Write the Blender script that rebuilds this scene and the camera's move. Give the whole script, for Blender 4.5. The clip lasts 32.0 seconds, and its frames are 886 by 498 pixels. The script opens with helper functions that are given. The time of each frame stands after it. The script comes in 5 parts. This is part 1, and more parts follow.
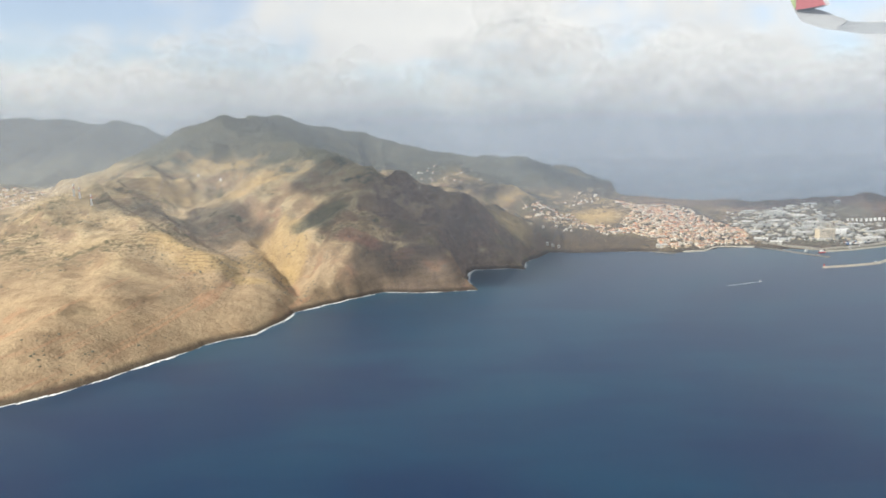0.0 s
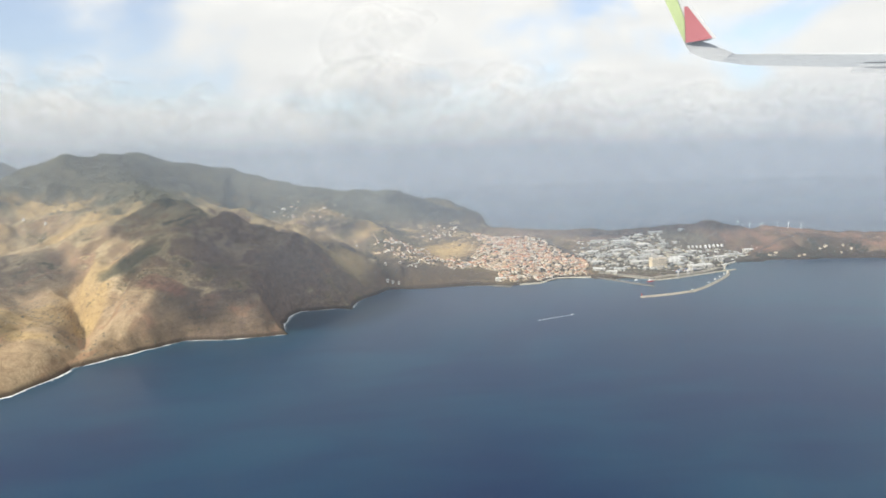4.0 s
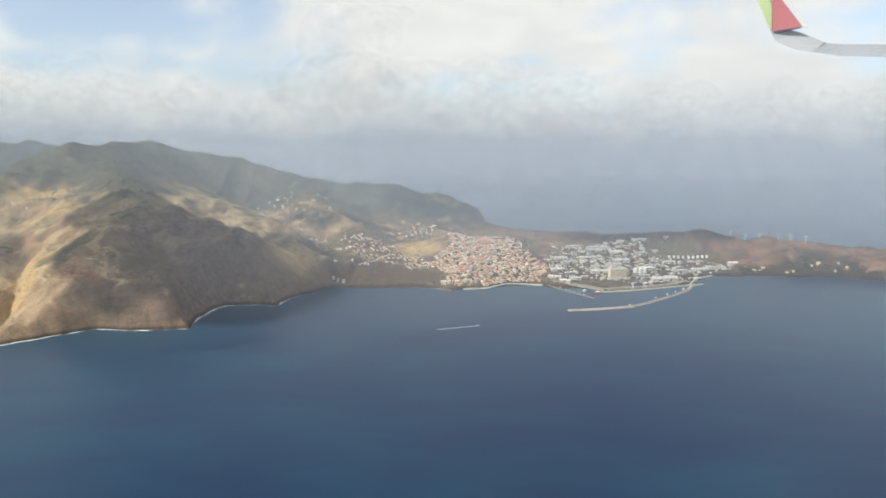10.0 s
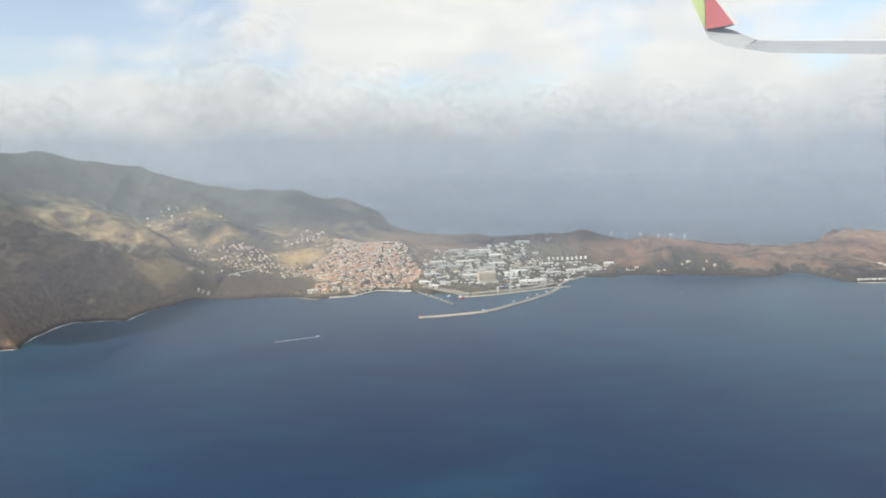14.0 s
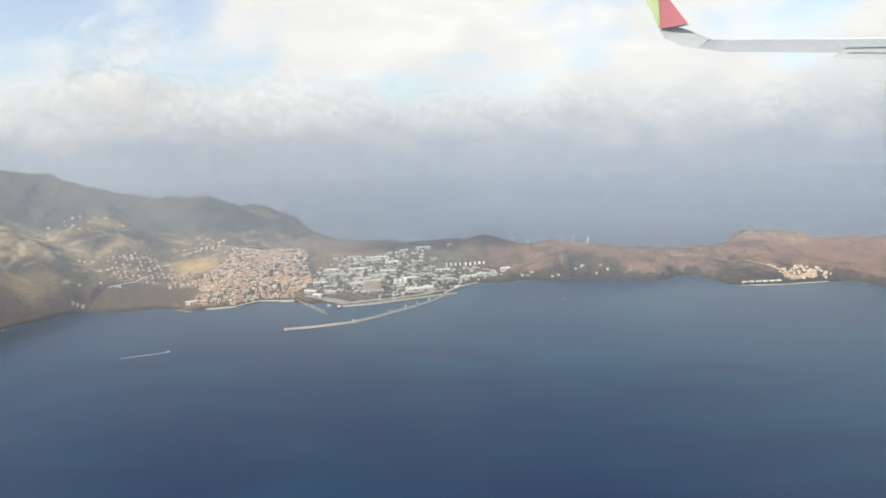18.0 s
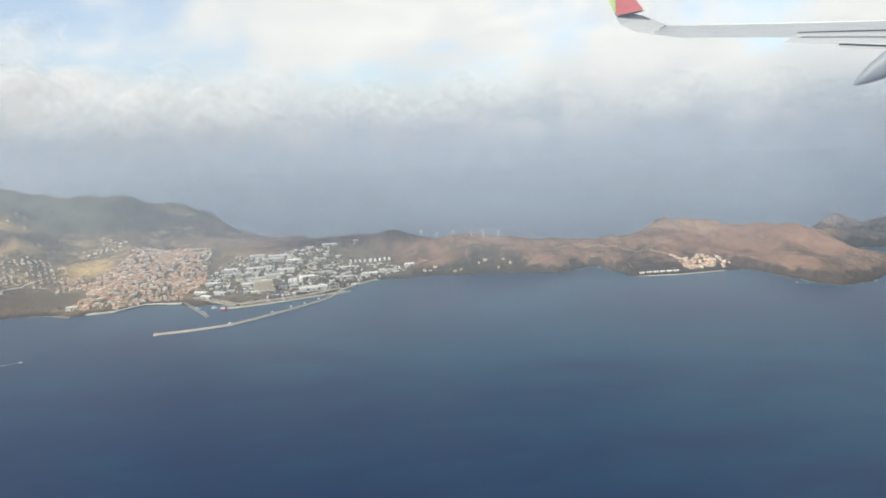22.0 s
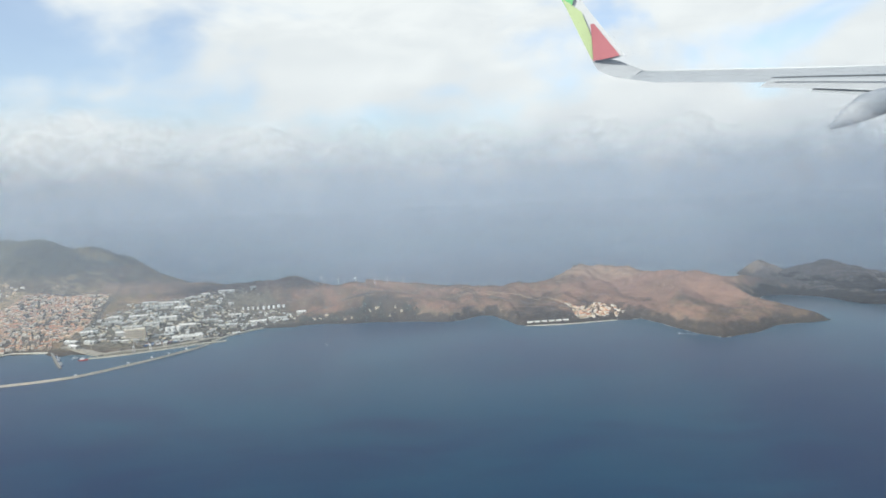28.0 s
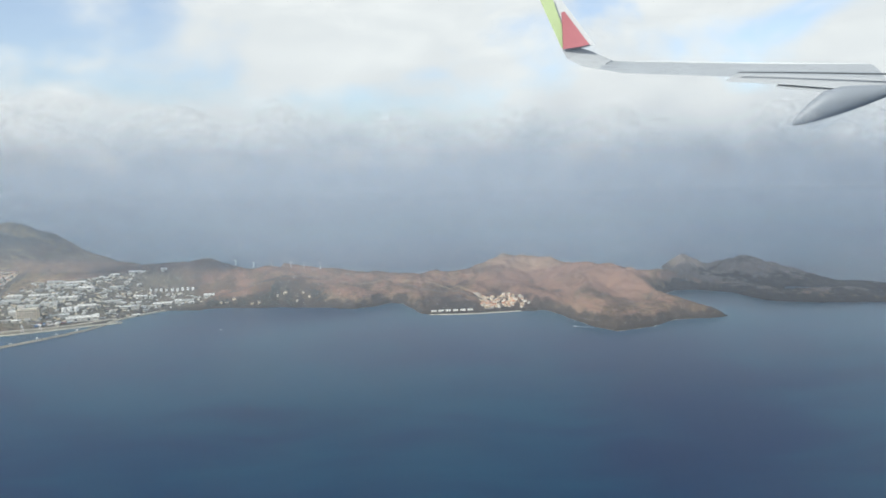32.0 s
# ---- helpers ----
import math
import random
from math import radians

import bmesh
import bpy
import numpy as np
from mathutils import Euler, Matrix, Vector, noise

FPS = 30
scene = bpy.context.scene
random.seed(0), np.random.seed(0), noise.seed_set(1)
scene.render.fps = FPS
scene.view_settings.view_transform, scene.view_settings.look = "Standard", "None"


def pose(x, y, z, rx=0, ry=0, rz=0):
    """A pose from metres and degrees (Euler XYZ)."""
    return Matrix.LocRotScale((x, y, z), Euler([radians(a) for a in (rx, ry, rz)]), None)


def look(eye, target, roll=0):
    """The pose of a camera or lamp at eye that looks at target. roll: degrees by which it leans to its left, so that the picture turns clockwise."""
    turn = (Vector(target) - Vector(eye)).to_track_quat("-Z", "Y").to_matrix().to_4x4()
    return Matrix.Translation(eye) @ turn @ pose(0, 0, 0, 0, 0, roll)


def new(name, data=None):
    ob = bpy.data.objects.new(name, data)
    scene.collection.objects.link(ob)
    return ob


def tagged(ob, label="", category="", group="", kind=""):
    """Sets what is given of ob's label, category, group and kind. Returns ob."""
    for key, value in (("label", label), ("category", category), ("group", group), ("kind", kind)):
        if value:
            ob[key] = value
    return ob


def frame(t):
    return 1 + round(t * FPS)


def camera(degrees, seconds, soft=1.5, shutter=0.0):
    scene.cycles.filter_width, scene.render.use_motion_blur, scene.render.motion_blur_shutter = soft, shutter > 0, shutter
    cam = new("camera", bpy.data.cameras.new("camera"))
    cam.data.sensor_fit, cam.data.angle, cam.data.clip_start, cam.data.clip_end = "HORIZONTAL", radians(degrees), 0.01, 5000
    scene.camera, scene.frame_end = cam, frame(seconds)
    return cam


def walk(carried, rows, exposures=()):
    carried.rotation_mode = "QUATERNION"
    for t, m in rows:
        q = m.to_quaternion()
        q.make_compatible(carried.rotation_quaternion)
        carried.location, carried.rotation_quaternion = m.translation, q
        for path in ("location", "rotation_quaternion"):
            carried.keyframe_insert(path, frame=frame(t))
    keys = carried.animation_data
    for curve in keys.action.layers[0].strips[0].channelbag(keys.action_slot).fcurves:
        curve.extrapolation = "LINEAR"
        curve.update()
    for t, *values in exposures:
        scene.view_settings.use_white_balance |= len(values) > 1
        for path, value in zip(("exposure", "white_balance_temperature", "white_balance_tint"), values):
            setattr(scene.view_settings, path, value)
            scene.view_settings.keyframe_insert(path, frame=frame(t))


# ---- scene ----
cam = camera(66.8, 32.0, soft=1.7)
# seconds, eye in metres, turn in degrees
ROWS = [
    (0.0, 1.1, -0.1, 157.3, 80.51, 0.70, 0.15),
    (0.5, 15.9, 0.5, 158.7, 80.85, -0.08, -0.73),
    (1.0, 31.3, 0.9, 160.0, 81.65, -0.58, -2.00),
    (1.5, 47.2, 1.3, 161.4, 82.74, 1.39, -1.63),
    (2.0, 63.2, 1.6, 162.8, 82.87, 1.26, -0.71),
    (2.5, 79.4, 1.8, 164.3, 83.37, 0.45, -2.01),
    (3.0, 95.7, 1.9, 165.8, 83.14, 0.83, -3.14),
    (3.5, 112.0, 2.0, 167.3, 82.85, 0.82, -4.76),
    (4.0, 128.2, 2.1, 168.8, 82.67, 1.49, -5.78),
    (4.5, 144.5, 2.1, 170.3, 82.66, 0.21, -6.62),
    (6.5, 209.4, 2.2, 176.5, 82.44, -1.08, -7.81),
    (7.0, 225.6, 2.2, 178.0, 83.03, -1.54, -5.48),
    (7.5, 241.9, 2.3, 179.6, 83.69, -1.88, -2.23),
    (8.0, 258.3, 2.3, 181.1, 84.11, -2.99, -2.65),
    (8.5, 274.8, 2.5, 182.6, 83.37, -2.66, -2.01),
    (9.0, 291.4, 2.6, 184.1, 82.73, -1.01, -0.52),
    (9.5, 308.1, 2.8, 185.6, 81.85, -0.17, 1.01),
    (10.0, 325.0, 3.0, 187.1, 81.56, -0.04, 2.10),
    (10.5, 341.9, 3.3, 188.5, 81.31, 0.77, 2.16),
    (11.0, 359.0, 3.7, 189.9, 81.08, 0.46, 1.28),
    (11.5, 376.1, 4.1, 191.2, 81.04, 0.31, 0.08),
    (12.0, 393.4, 4.5, 192.6, 81.00, -0.39, -0.38),
    (12.5, 410.7, 5.0, 193.8, 81.03, -0.11, -0.40),
    (13.0, 428.0, 5.6, 195.1, 81.33, 0.47, -0.61),
    (13.5, 445.4, 6.3, 196.2, 81.38, 0.78, -0.67),
    (15.5, 514.5, 9.5, 200.4, 81.70, 0.81, -2.19),
    (16.0, 531.5, 10.4, 201.3, 81.75, 0.24, -2.71),
    (16.5, 548.3, 11.5, 202.1, 81.76, 0.48, -3.04),
    (17.0, 564.9, 12.5, 202.8, 81.58, 1.31, -2.55),
    (17.5, 581.4, 13.7, 203.5, 81.45, 1.91, -2.42),
    (18.0, 597.6, 14.9, 204.1, 81.35, 1.52, -2.63),
    (18.5, 613.5, 16.1, 204.6, 81.37, 0.53, -3.04),
    (19.0, 629.2, 17.4, 205.1, 81.43, 0.76, -3.31),
    (19.5, 644.6, 18.7, 205.5, 81.40, 1.15, -3.53),
    (20.0, 659.8, 20.0, 205.8, 81.31, 1.90, -3.70),
    (20.5, 674.7, 21.4, 206.1, 81.13, 1.73, -3.81),
    (21.0, 689.4, 22.8, 206.3, 80.86, 1.49, -3.32),
    (21.5, 703.9, 24.1, 206.4, 80.71, 2.51, -3.83),
    (22.0, 718.2, 25.6, 206.5, 80.40, 2.52, -4.53),
    (22.5, 732.4, 27.0, 206.5, 79.99, 2.26, -5.73),
    (23.0, 746.4, 28.4, 206.4, 79.80, 0.05, -6.19),
    (23.5, 760.3, 29.7, 206.3, 79.73, 1.09, -6.65),
    (24.0, 774.3, 31.1, 206.2, 79.58, 1.48, -7.48),
    (24.5, 788.2, 32.4, 206.0, 79.42, 2.42, -7.15),
    (25.0, 802.1, 33.6, 205.8, 80.41, 0.88, -5.34),
    (25.5, 816.1, 34.8, 205.5, 82.27, 0.75, -4.31),
    (27.5, 873.3, 38.8, 204.4, 83.92, 2.47, -4.03),
    (28.0, 887.8, 39.6, 204.2, 83.94, 2.44, -4.12),
    (28.5, 902.2, 40.2, 204.0, 83.84, 2.89, -4.78),
    (29.0, 916.6, 40.6, 203.8, 83.18, 1.98, -4.96),
    (29.5, 930.7, 40.9, 203.7, 82.88, 1.23, -5.00),
    (30.0, 944.4, 41.1, 203.6, 82.67, 1.87, -5.18),
    (30.5, 957.5, 41.0, 203.6, 82.05, 2.88, -5.09),
    (31.0, 969.6, 40.7, 203.8, 81.86, 2.54, -4.96),
    (31.5, 980.4, 40.2, 204.0, 81.98, 1.14, -5.07),
    (32.0, 989.5, 39.5, 204.4, 82.59, 0.73, -5.64),
]
walk(cam, [(t, pose(x, y, z, rx, ry, rz)) for t, x, y, z, rx, ry, rz in ROWS], [(0.0, 0.12, 6560, 8), (3.0, 0.16, 6600, 8), (7.0, 0.22, 6640, 8), (8.5, 0.14, 6600, 7), (10.0, 0.07, 6570, 7), (13.0, 0.10, 6570, 7), (18.0, 0.20, 6660, 8), (22.0, 0.15, 6540, 7), (25.0, 0.13, 6400, 6), (28.0, 0.09, 6210, 5), (32.0, 0.05, 6220, 5)])

# ---------------------------------------------------------------- light
scene.cycles.transparent_max_bounces = 256
SUN_WAY = Vector((-0.64, -0.46, 0.56)).normalized()
sun = new("sun", bpy.data.lights.new("sun", "SUN"))
sun.data.energy, sun.data.angle, sun.data.color = 4.6, radians(0.9), (1.0, 0.93, 0.82)
sun.matrix_world = look((0, 0, 900), Vector((0, 0, 900)) - SUN_WAY)


def shader(tree, kind, **values):
    """A node with its inputs set by name (spaces as _)."""
    n = tree.nodes.new("ShaderNode" + kind)
    for key, value in values.items():
        name = key.replace("_", " ")
        if name in n.inputs:
            n.inputs[name].default_value = value
    return n


class Net:
    """Short-hand for node trees: each method returns an output socket."""

    def __init__(self, tree):
        self.t = tree

    def put(self, socket, value):
        if hasattr(value, "is_output"):
            self.t.links.new(value, socket)
        elif isinstance(value, (tuple, list)) and len(value) == 3 and len(socket.default_value) == 4:
            socket.default_value = (*value, 1.0)
        else:
            socket.default_value = value

    def math(self, op, a, b=0.0, clamp=False):
        n = self.t.nodes.new("ShaderNodeMath")
        n.operation, n.use_clamp = op, clamp
        self.put(n.inputs[0], a), self.put(n.inputs[1], b)
        return n.outputs[0]

    def vmath(self, op, a, b=(0, 0, 0)):
        n = self.t.nodes.new("ShaderNodeVectorMath")
        n.operation = op
        self.put(n.inputs[0], a), self.put(n.inputs[1], b)
        return n.outputs[0]

    def split(self, v):
        n = self.t.nodes.new("ShaderNodeSeparateXYZ")
        self.put(n.inputs[0], v)
        return n.outputs[0], n.outputs[1], n.outputs[2]

    def join(self, x, y, z):
        n = self.t.nodes.new("ShaderNodeCombineXYZ")
        for s, v in zip(n.inputs, (x, y, z)):
            self.put(s, v)
        return n.outputs[0]

    def noise(self, v, scale, detail=6.0, rough=0.55, warp=0.0):
        n = self.t.nodes.new("ShaderNodeTexNoise")
        self.put(n.inputs["Vector"], v)
        for key, value in (("Scale", scale), ("Detail", detail), ("Roughness", rough), ("Distortion", warp)):
            self.put(n.inputs[key], value)
        return n.outputs[0]

    def ramp(self, v, lo, hi, smooth=True):
        n = self.t.nodes.new("ShaderNodeMapRange")
        n.interpolation_type = "SMOOTHSTEP" if smooth else "LINEAR"
        self.put(n.inputs[0], v), self.put(n.inputs[1], lo), self.put(n.inputs[2], hi)
        return n.outputs[0]

    def mix(self, f, a, b):
        n = self.t.nodes.new("ShaderNodeMix")
        n.data_type = "RGBA"
        self.put(n.inputs[0], f), self.put(n.inputs[6], a), self.put(n.inputs[7], b)
        return n.outputs[2]


def build_world():
    world = bpy.data.worlds.new("sky")
    scene.world = world
    world.use_nodes = True
    tree = world.node_tree
    tree.nodes.clear()
    g = Net(tree)
    sky = tree.nodes.new("ShaderNodeTexSky")
    sky.sky_type, sky.sun_disc = "NISHITA", False
    sky.sun_elevation, sky.sun_rotation = math.asin(SUN_WAY.z), math.atan2(SUN_WAY.x, SUN_WAY.y)
    sky.altitude, sky.air_density, sky.dust_density = 400, 1.0, 1.5
    way = tree.nodes.new("ShaderNodeTexCoord").outputs["Generated"]
    x, y, z = g.split(way)
    low = g.math("ADD", g.math("MAXIMUM", z, 0.0), 0.13)
    flat = g.join(g.math("DIVIDE", x, low), g.math("DIVIDE", y, low), 0.0)
    billow = g.noise(g.vmath("ADD", flat, (3.1, 1.7, 0.0)), 0.45, 4.0, 0.5, 0.2)
    round_ = g.noise(g.vmath("MULTIPLY", way, (1.0, 1.0, 2.0)), 3.6, 5.0, 0.48, 0.35)
    body = g.math("ADD", g.math("MULTIPLY", billow, 0.2), g.math("MULTIPLY", round_, 0.8))
    cover = g.math("ADD", 0.30, g.math("MULTIPLY", g.ramp(body, 0.40, 0.54), 0.70))
    tone = g.ramp(g.noise(g.vmath("MULTIPLY", way, (1.0, 1.0, 2.6)), 7.0, 8.0, 0.55, 0.3), 0.36, 0.66)
    # cloud bases are greyer towards the horizon, tops are white; the bank's foot is uneven
    puff = g.noise(g.vmath("MULTIPLY", way, (1.0, 1.0, 1.4)), 8.0, 6.0, 0.5, 0.4)
    z = g.math("ADD", z, g.math("MULTIPLY", g.ramp(z, 0.0, 0.05), g.math("ADD", 0.012, g.math("MULTIPLY", g.math("SUBTRACT", puff, 0.5), 0.11))))
    lift = g.ramp(z, 0.01, 0.15)
    white = g.mix(g.math("ADD", g.math("MULTIPLY", tone, 0.5), g.math("MULTIPLY", lift, 0.5)), (0.68, 0.695, 0.715), (0.87, 0.87, 0.86))
    haze = g.mix(g.ramp(z, -0.04, 0.095), (0.305, 0.37, 0.45), (0.68, 0.71, 0.74))
    blue = tree.nodes.new("ShaderNodeBackground")
    g.put(blue.inputs[0], g.vmath("MULTIPLY", sky.outputs[0], (0.93, 0.97, 1.06))), g.put(blue.inputs[1], 0.155)
    pale = tree.nodes.new("ShaderNodeBackground")
    g.put(pale.inputs[0], g.mix(g.ramp(z, 0.01, 0.105), haze, white)), g.put(pale.inputs[1], 1.0)
    both = tree.nodes.new("ShaderNodeMixShader")
    seen = g.math("MAXIMUM", cover, g.math("SUBTRACT", 1.0, g.ramp(z, 0.03, 0.12)))
    g.put(both.inputs[0], seen)
    tree.links.new(blue.outputs[0], both.inputs[1]), tree.links.new(pale.outputs[0], both.inputs[2])
    out = tree.nodes.new("ShaderNodeOutputWorld")
    tree.links.new(both.outputs[0], out.inputs[0])


build_world()

# ---------------------------------------------------------------- materials


def material(name):
    m = bpy.data.materials.new(name)
    m.use_nodes = True
    bsdf = m.node_tree.nodes["Principled BSDF"]
    return m, Net(m.node_tree), bsdf


def worn(name, colour, rough=0.8, spread=0.25, scale=1.5, metal=0.0, each=0.0, bump=0.0):
    """A plain surface with stains at two scales; each: how far the tone differs from piece to piece."""
    m, g, b = material(name)
    place = g.t.nodes.new("ShaderNodeNewGeometry").outputs["Position"]
    fine = g.noise(place, scale * 6, 5.0)
    broad = g.noise(place, scale, 4.0)
    f = g.math("ADD", g.math("MULTIPLY", fine, 0.4), g.math("MULTIPLY", broad, 0.6))
    dark = tuple(c * (1 - spread) for c in colour)
    light = tuple(min(1.0, c * (1 + spread)) for c in colour)
    tone = g.mix(g.ramp(f, 0.3, 0.7), dark, light)
    if each:
        info = g.t.nodes.new("ShaderNodeObjectInfo").outputs["Random"]
        isle = g.t.nodes.new("ShaderNodeNewGeometry").outputs["Random Per Island"]
        r = g.math("FRACT", g.math("ADD", info, isle))
        tone = g.mix(g.math("MULTIPLY", r, each), tone, tuple(c * 0.35 for c in colour))
    g.put(b.inputs["Base Color"], tone)
    b.inputs["Roughness"].default_value, b.inputs["Metallic"].default_value = rough, metal
    if bump:
        n = g.t.nodes.new("ShaderNodeBump")
        n.inputs["Strength"].default_value, n.inputs["Distance"].default_value = bump, 0.3
        g.put(n.inputs["Height"], fine)
        g.put(b.inputs["Normal"], n.outputs[0])
    return m


def build_land_material():
    m, g, b = material("dry_hillside")
    geo = g.t.nodes.new("ShaderNodeNewGeometry")
    place = geo.outputs["Position"]
    x, y, z = g.split(place)
    steep = g.split(geo.outputs["Normal"])[2]
    n60 = g.noise(place, 1 / 75, 6.0, 0.6, 0.4)
    n18 = g.noise(place, 1 / 20, 7.0, 0.6, 0.3)
    n4 = g.noise(place, 1 / 5, 6.0, 0.65)
    n1 = g.noise(place, 1 / 1.6, 4.0, 0.6)
    # dry grass, with contour-following terrace banks
    wob = g.math("ADD", z, g.math("MULTIPLY", n18, 9.0))
    band = g.math("ABSOLUTE", g.math("SUBTRACT", g.math("FRACT", g.math("MULTIPLY", wob, 0.42)), 0.5))
    bank = g.math("MULTIPLY", g.ramp(band, 0.34, 0.46), g.ramp(n60, 0.42, 0.56))
    straw = g.mix(g.ramp(n18, 0.35, 0.65), (0.36, 0.265, 0.155), (0.62, 0.475, 0.285))
    straw = g.mix(g.math("MULTIPLY", bank, 0.75), straw, (0.16, 0.11, 0.06))
    east = g.ramp(g.math("ADD", x, g.math("MULTIPLY", n60, 200.0)), 420.0, 760.0)
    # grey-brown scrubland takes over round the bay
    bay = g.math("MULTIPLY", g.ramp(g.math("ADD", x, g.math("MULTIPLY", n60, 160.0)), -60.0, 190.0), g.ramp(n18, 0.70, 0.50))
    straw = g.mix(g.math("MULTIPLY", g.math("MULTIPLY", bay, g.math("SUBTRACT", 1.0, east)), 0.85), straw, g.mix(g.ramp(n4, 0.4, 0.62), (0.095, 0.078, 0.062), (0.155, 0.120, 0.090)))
    # scrub in hollows and patches, trees on the tops
    patch = g.math("ADD", g.math("MULTIPLY", n60, 0.5), g.math("ADD", g.math("MULTIPLY", n18, 0.3), g.math("MULTIPLY", n4, 0.2)))
    soil = g.mix(g.ramp(patch, 0.50, 0.585), straw, (0.185, 0.145, 0.09))
    soil = g.mix(g.math("MULTIPLY", g.ramp(g.math("ADD", patch, g.math("MULTIPLY", n4, 0.2)), 0.62, 0.72), 0.8), soil, (0.095, 0.095, 0.05))
    lava = g.mix(g.ramp(patch, 0.43, 0.55), (0.255, 0.148, 0.118), (0.095, 0.064, 0.060))
    lava = g.mix(g.math("MULTIPLY", g.ramp(n18, 0.53, 0.64), 0.5), lava, (0.25, 0.170, 0.112))
    lava = g.mix(g.math("MULTIPLY", g.ramp(n4, 0.50, 0.62), 0.55), lava, (0.085, 0.062, 0.052))
    soil = g.mix(g.math("MULTIPLY", east, 0.9), soil, lava)
    top = g.ramp(g.math("ADD", z, g.math("MULTIPLY", g.math("SUBTRACT", patch, 0.5), 160.0)), 100.0, 132.0)
    back = g.math("MULTIPLY", g.ramp(y, 1200.0, 1310.0), g.ramp(z, 48.0, 66.0))
    wood = g.mix(g.ramp(n4, 0.35, 0.65), (0.082, 0.089, 0.070), (0.104, 0.111, 0.086))
    trees = g.math("MAXIMUM", top, back)
    upland = g.math("MULTIPLY", g.ramp(g.math("ADD", z, g.math("MULTIPLY", n18, 50.0)), 88.0, 122.0), g.ramp(n60, 0.62, 0.42))
    soil = g.mix(g.math("MULTIPLY", upland, 0.6), soil, g.mix(g.ramp(n4, 0.36, 0.64), (0.23, 0.205, 0.12), (0.40, 0.335, 0.20)))
    soil = g.mix(g.math("MULTIPLY", trees, 0.94), soil, wood)
    # bare rock where it is steep, in layers, red in places
    dip = g.math("ADD", z, g.math("MULTIPLY", g.math("ADD", x, y), -0.10))
    layer = g.noise(g.join(g.math("MULTIPLY", x, 0.02), g.math("MULTIPLY", y, 0.02), g.math("MULTIPLY", dip, 0.22)), 1.0, 6.0, 0.6)
    runnel = g.noise(g.join(g.math("MULTIPLY", x, 0.11), g.math("MULTIPLY", y, 0.11), g.math("MULTIPLY", z, 0.012)), 1.0, 6.0, 0.62)
    beds = g.math("ADD", g.math("MULTIPLY", layer, 0.27), g.math("ADD", g.math("MULTIPLY", n18, 0.36), g.math("MULTIPLY", runnel, 0.37)))
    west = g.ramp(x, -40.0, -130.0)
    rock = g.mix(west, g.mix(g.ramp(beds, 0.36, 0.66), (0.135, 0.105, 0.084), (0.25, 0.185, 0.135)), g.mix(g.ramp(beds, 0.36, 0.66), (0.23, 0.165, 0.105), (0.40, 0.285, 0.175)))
    red = g.math("MULTIPLY", g.math("MULTIPLY", g.ramp(g.noise(place, 1 / 45, 3.0), 0.48, 0.60), g.ramp(z, 90.0, 70.0)), g.ramp(beds, 0.42, 0.6))
    rock = g.mix(g.math("MULTIPLY", red, g.math("SUBTRACT", 0.40, g.math("MULTIPLY", east, 0.3))), rock, (0.31, 0.14, 0.09))
    bare = g.ramp(g.math("ADD", steep, g.math("MULTIPLY", g.math("SUBTRACT", n18, 0.5), 0.5)), 0.86, 0.70)
    low = g.math("MULTIPLY", g.ramp(g.math("ADD", z, g.math("MULTIPLY", n18, 30.0)), 82.0, 48.0), west)
    soil = g.mix(g.math("MULTIPLY", low, 0.8), soil, g.mix(g.ramp(g.math("ADD", g.math("MULTIPLY", n4, 0.4), g.math("MULTIPLY", n18, 0.6)), 0.38, 0.62), (0.30, 0.215, 0.14), (0.43, 0.32, 0.205)))
    seam = g.noise(g.join(g.math("MULTIPLY", x, 0.006), g.math("MULTIPLY", y, 0.006), g.math("MULTIPLY", dip, 0.16)), 1.0, 3.0, 0.5)
    soil = g.mix(g.math("MULTIPLY", g.math("MULTIPLY", g.ramp(seam, 0.60, 0.64), low), 0.38), soil, (0.43, 0.23, 0.14))
    # red ash seams slanting across the western slope
    lay = g.math("ADD", g.math("ADD", z, g.math("MULTIPLY", x, -0.46)), g.math("ADD", g.math("MULTIPLY", y, -0.0126), g.math("MULTIPLY", g.math("SUBTRACT", n18, 0.5), 7.0)))
    for level, thick in ((159.7, 1.5), (110.6, 1.7), (114.5, 0.8), (136.0, 0.8)):
        seam = g.ramp(g.math("ABSOLUTE", g.math("SUBTRACT", lay, level)), thick, thick * 0.4)
        soil = g.mix(g.math("MULTIPLY", g.math("MULTIPLY", seam, west), g.math("MULTIPLY", g.ramp(n60, 0.40, 0.54), 0.62)), soil, g.mix(n4, (0.40, 0.20, 0.12), (0.56, 0.38, 0.23)))
    bare = g.math("MULTIPLY", bare, g.math("SUBTRACT", 1.0, g.math("MAXIMUM", g.math("MULTIPLY", trees, 0.9), g.ramp(y, 1330.0, 1480.0))))
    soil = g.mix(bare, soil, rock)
    soil = g.mix(g.math("MULTIPLY", g.math("MULTIPLY", g.ramp(n1, 0.45, 0.7), g.math("SUBTRACT", 1.0, g.math("MULTIPLY", low, 0.7))), 0.45), soil, (0.10, 0.075, 0.045))
    tuft = g.noise(place, 1 / 3.2, 3.0, 0.7)
    soil = g.mix(g.math("MULTIPLY", g.math("MULTIPLY", g.ramp(tuft, 0.54, 0.64), g.math("MULTIPLY", g.ramp(n18, 0.42, 0.60), g.math("SUBTRACT", 1.0, g.math("MULTIPLY", low, 0.75)))), 0.5), soil, (0.085, 0.078, 0.045))
